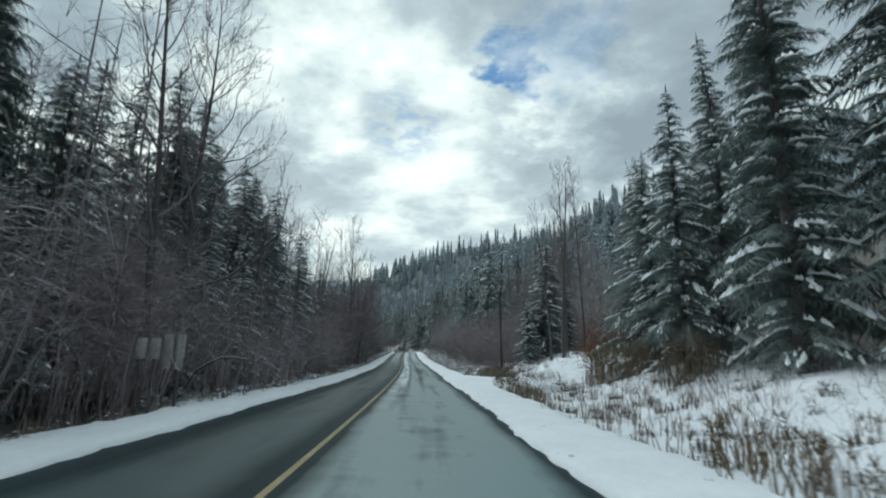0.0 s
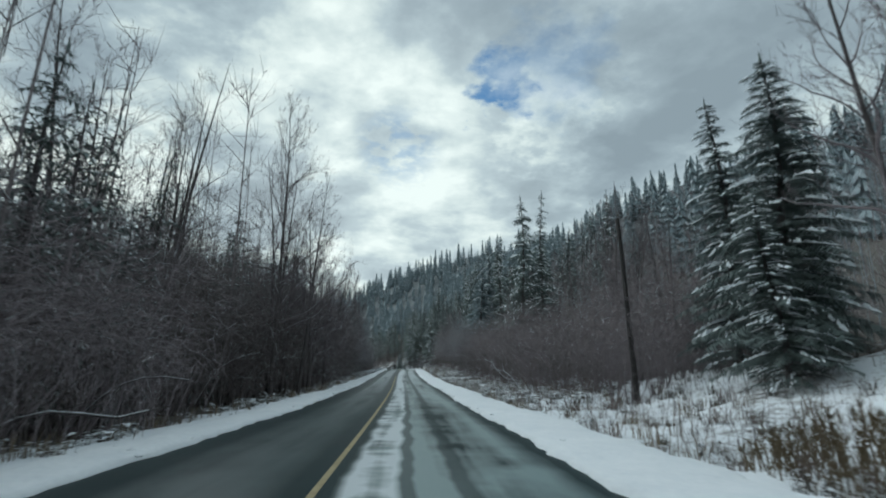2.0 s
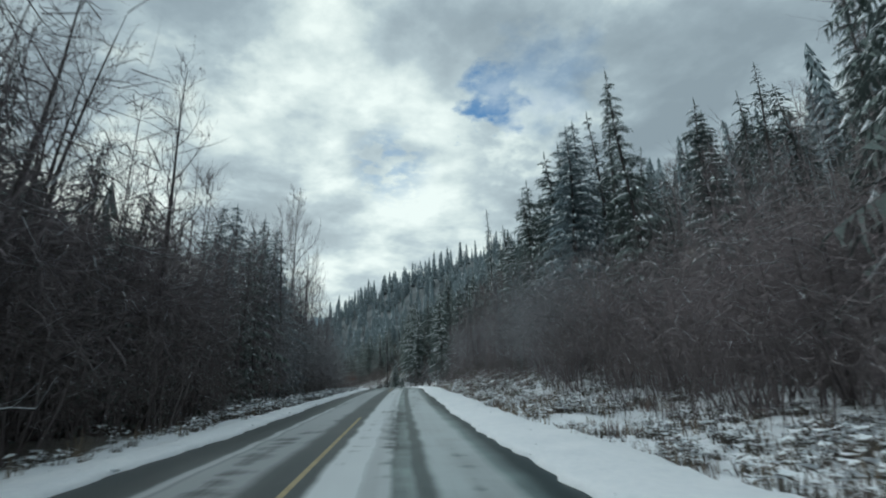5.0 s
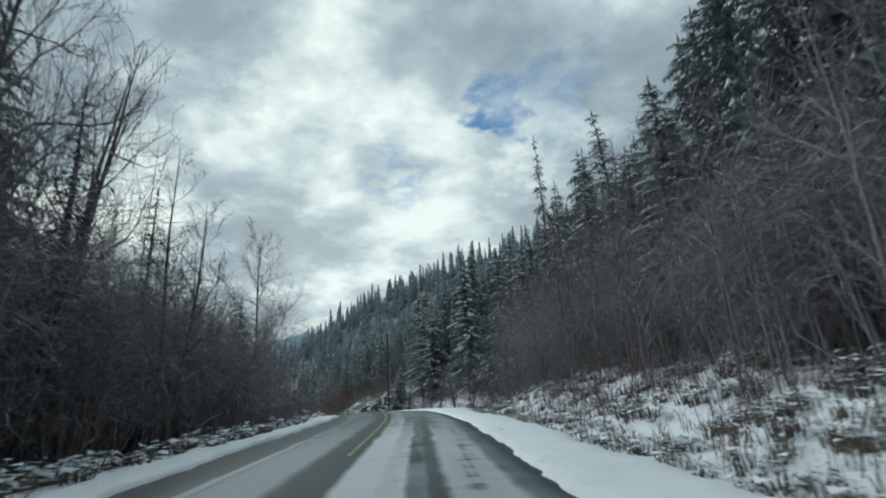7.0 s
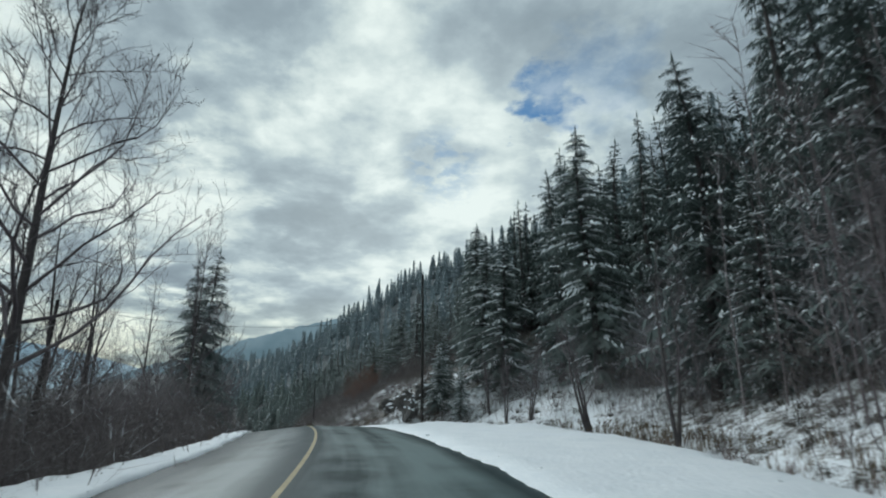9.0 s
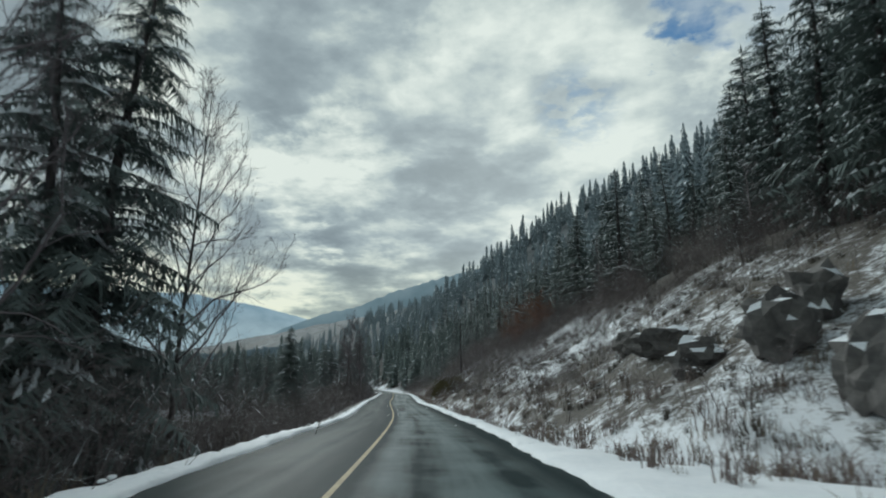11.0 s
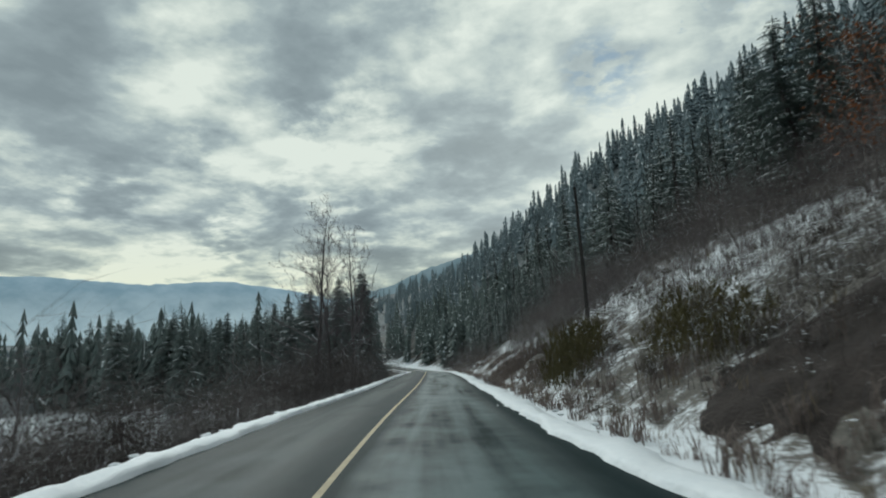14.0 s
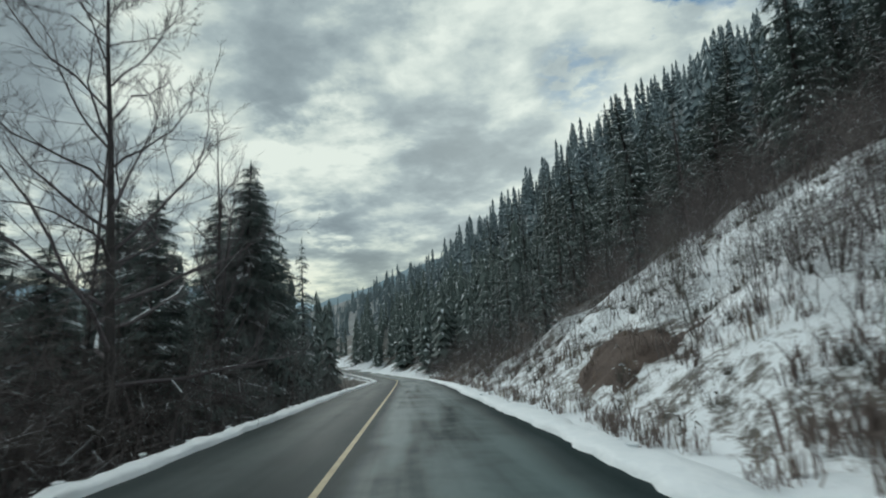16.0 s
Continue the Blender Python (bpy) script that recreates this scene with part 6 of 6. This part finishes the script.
scar(308.9, 8.7, 2.7, 2.0, 3.0, M_EARTH, "dark bare earth broken out of the snowy slope")
scar(341.6, 7.2, 1.1, 0.9, 7.0, M_EARTH, "small dark patch of bare earth on the slope")
scar(361.5, 9.0, 3.2, 2.0, 11.0, M_CLAY, "reddish bare earth broken out of the snowy slope")


def fallen(s, u, length, turn, tilt, seed, label, arch=0.06):
    r = random.Random(seed)
    root = new("fallen_branch")
    t, sn = Tris(), Tris()
    pts = [V3(length * k / 6, r.gauss(0, 0.12), length * (0.06 * math.sin(k * 1.1 + seed) if arch < 0.1 else arch * math.sin(math.pi * k / 6.6))) for k in range(7)]
    rad = [0.05 - 0.006 * k for k in range(7)]
    t.tube(pts, rad, 6)
    for a, b, ra in zip(pts[:-1], pts[1:], rad):
        sd = V3(0, ra * 1.05, 0)
        u_ = V3(0, 0, ra * 0.9 + 0.01)
        sn.quad(a + u_ + sd, a + u_ - sd, b + u_ - sd, b + u_ + sd)
        sn.quad(a + u_ * 1.6, b + u_ * 1.6, b + u_ + sd, a + u_ + sd)
        sn.quad(a + u_ * 1.6, b + u_ * 1.6, b + u_ - sd, a + u_ - sd)
    for k in range(7):
        q = pts[2 + k % 5]
        e = q + V3(r.uniform(0.2, 0.9), r.gauss(0, 0.5), r.uniform(-0.1, 0.7))
        tw = Tris()
        tw.tube([q, e], [0.022, 0.006], 3)
        piece("twig", tw, M_BARK, root)
        sn.quad(q + V3(0, 0.02, 0.025), q + V3(0, -0.02, 0.025), e + V3(0, -0.01, 0.015), e + V3(0, 0.01, 0.015))
    piece("branch", t, M_BARK, root)
    tagged(piece("snow", sn, M_TREESNOW, root, "snow lying on the branch"), kind="stuff")
    x, y, z = place(s, u, -0.15)
    root.matrix_basis = Matrix.Translation((x, y, z)) @ Matrix.Rotation(turn, 4, "Z") @ Matrix.Rotation(tilt, 4, "Y")
    return tagged(root, label, "branch", "fallen branches")


fallen(96.5, -9.2, 4.5, 0.6, -0.12, 1, "snow-covered fallen branch lying out of the brush")
fallen(92, 12.5, 5.0, 2.4, -0.5, 2, "snow-covered branch leaning out of the brush")
fallen(88, 14.5, 4.5, 2.5, -0.6, 3, "snow-covered branch leaning out of the brush")
fallen(84, 11.0, 4.0, 2.3, -0.55, 4, "snow-covered branch leaning out of the brush")
for k, (s_, u_, l_, turn_, tilt_, arch_) in enumerate(((97.0, -9.6, 4.6, 0.25, -0.1, 0.3), (99.5, -9.3, 4.2, 0.1, -0.35, 0.22), (101, -8.6, 3.4, -0.2, -0.2, 0.2), (93, -10.0, 4.0, 0.4, -0.6, 0.25), (78, -9.4, 4.4, -0.3, -0.5, 0.28), (70, -9.8, 4.0, 0.2, -0.7, 0.2),
                                                       (58, -9.0, 3.6, 0.5, -0.4, 0.24), (47, -8.6, 3.4, -0.1, -0.6, 0.2), (110, -9.0, 3.6, 0.3, -0.5, 0.25), (118, -8.8, 3.2, 0.1, -0.4, 0.2), (30, -8.4, 3.2, 0.2, -0.7, 0.2), (24, -8.8, 3.6, -0.3, -0.4, 0.24))):
    fallen(s_, u_, l_, turn_, tilt_, 20 + k, "snow-laden branch arching out of the dark brush", arch_)
fallen(54, -9.2, 4.0, 0.4, -0.2, 5, "snow-covered fallen branch lying out of the brush")
fallen(362, -7.4, 5.0, 2.6, -0.3, 6, "snow-covered branch hanging over the bank")
fallen(366, -10.2, 4.5, 0.5, -0.35, 7, "snow-covered branch hanging over the bank")
fallen(292, -8.8, 3.6, 1.2, -0.5, 8, "snow-covered branch standing out of the brush")
fallen(176, -9.4, 3.0, 0.9, -0.6, 9, "snow-covered branch standing out of the brush")


def box(t, x0, x1, y0, y1, z0, z1, bevel=0.006):
    bm = bmesh.new()
    bmesh.ops.create_cube(bm, size=1)
    for v in bm.verts:
        v.co = Vector(((x0 + x1) / 2 + v.co.x * (x1 - x0), (y0 + y1) / 2 + v.co.y * (y1 - y0), (z0 + z1) / 2 + v.co.z * (z1 - z0)))
    bmesh.ops.bevel(bm, geom=bm.edges[:], offset=bevel, segments=1, affect="EDGES")
    bmesh.ops.triangulate(bm, faces=bm.faces[:])
    n = len(t.v)
    bm.verts.index_update()
    t.v += [np.array(v.co) for v in bm.verts]
    for f in bm.faces:
        t.f.append(tuple(n + v.index for v in f.verts))
        t.m.append(0)
    bm.free()


def board(s, u, wide, z0, z1, label):
    root = new("roadside_board")
    for sg in (-1, 1):
        t = Tris()
        box(t, sg * wide * 0.27 - wide * 0.2, sg * wide * 0.27 + wide * 0.2, -0.01, 0.01, z0, z1)
        piece("panel", t, M_PANEL, root)
        t = Tris()
        box(t, sg * wide * 0.27 - 0.04, sg * wide * 0.27 + 0.04, 0.014, 0.094, -0.3, z1 - 0.05)
        piece("post", t, M_BARK, root)
    x, y, z = place(s, u, 0.0)
    root.matrix_basis = Matrix.Translation((x, y, z)) @ Matrix.Rotation(0.15, 4, "Z")
    return tagged(root, label, "sign board", "roadside boards")


board(17.2, -7.0, 0.75, 1.75, 2.4, "small pale weathered panels on two wooden posts")
board(19.0, -7.0, 0.75, 1.4, 2.6, "tall pale weathered panels on two wooden posts")


# clods of snow on the asphalt and along the ploughed verges
def clod_tris(seed):
    r = random.Random(seed)
    bm = bmesh.new()
    bmesh.ops.create_icosphere(bm, subdivisions=1, radius=0.5)
    for w in bm.verts:
        w.co *= r.uniform(0.75, 1.25)
        w.co.z *= 0.7
    t = Tris()
    for f in bm.faces:
        t.tri(*[np.array(w.co) for w in f.verts])
    bm.free()
    return t


r_ = random.Random(77)
CLOD = [clod_tris(150 + k) for k in range(5)]
spots = []
for s_, u_ in ((275.5, -0.35), (275.9, 0.35), (284, 0.4), (5.6, -0.9), (201.5, -0.3), (296, -0.4), (263, 3.3), (290, 3.5), (318, 3.6)):
    x_, y_, z_ = on_road(s_, u_)
    spots.append((r_.randrange(5), float(x_), float(y_), float(z_) + 0.005, r_.uniform(0.07, 0.13), r_.uniform(0, 6), 0.6))
joined("snow_clods", CLOD, spots, [M_SNOW], "small clods of snow dropped on the asphalt", "snow")
for side, a, c, text in ((1, 3.95, 5.9, "lumps of ploughed snow on the wide verge"), (-1, 3.4, 4.7, "lumps of ploughed snow on the narrow verge")):
    spots = []
    for k in range(420):
        s_ = r_.uniform(4, 400)
        low = float(sidestep(s_, 235, 262))
        u_ = r_.uniform(a + 0.3 * low, c + float(shoulder(s_)) * (side > 0) - 0.85 * low)
        x_, y_, z_ = on_road(s_, side * u_)
        spots.append((r_.randrange(5), float(x_), float(y_), float(z_) + 0.05, 0.05 + 0.17 * r_.random() ** 2.5, r_.uniform(0, 6), r_.uniform(0.5, 0.9)))
    joined("snow_clods", CLOD, spots, [M_SNOW], text, "snow")
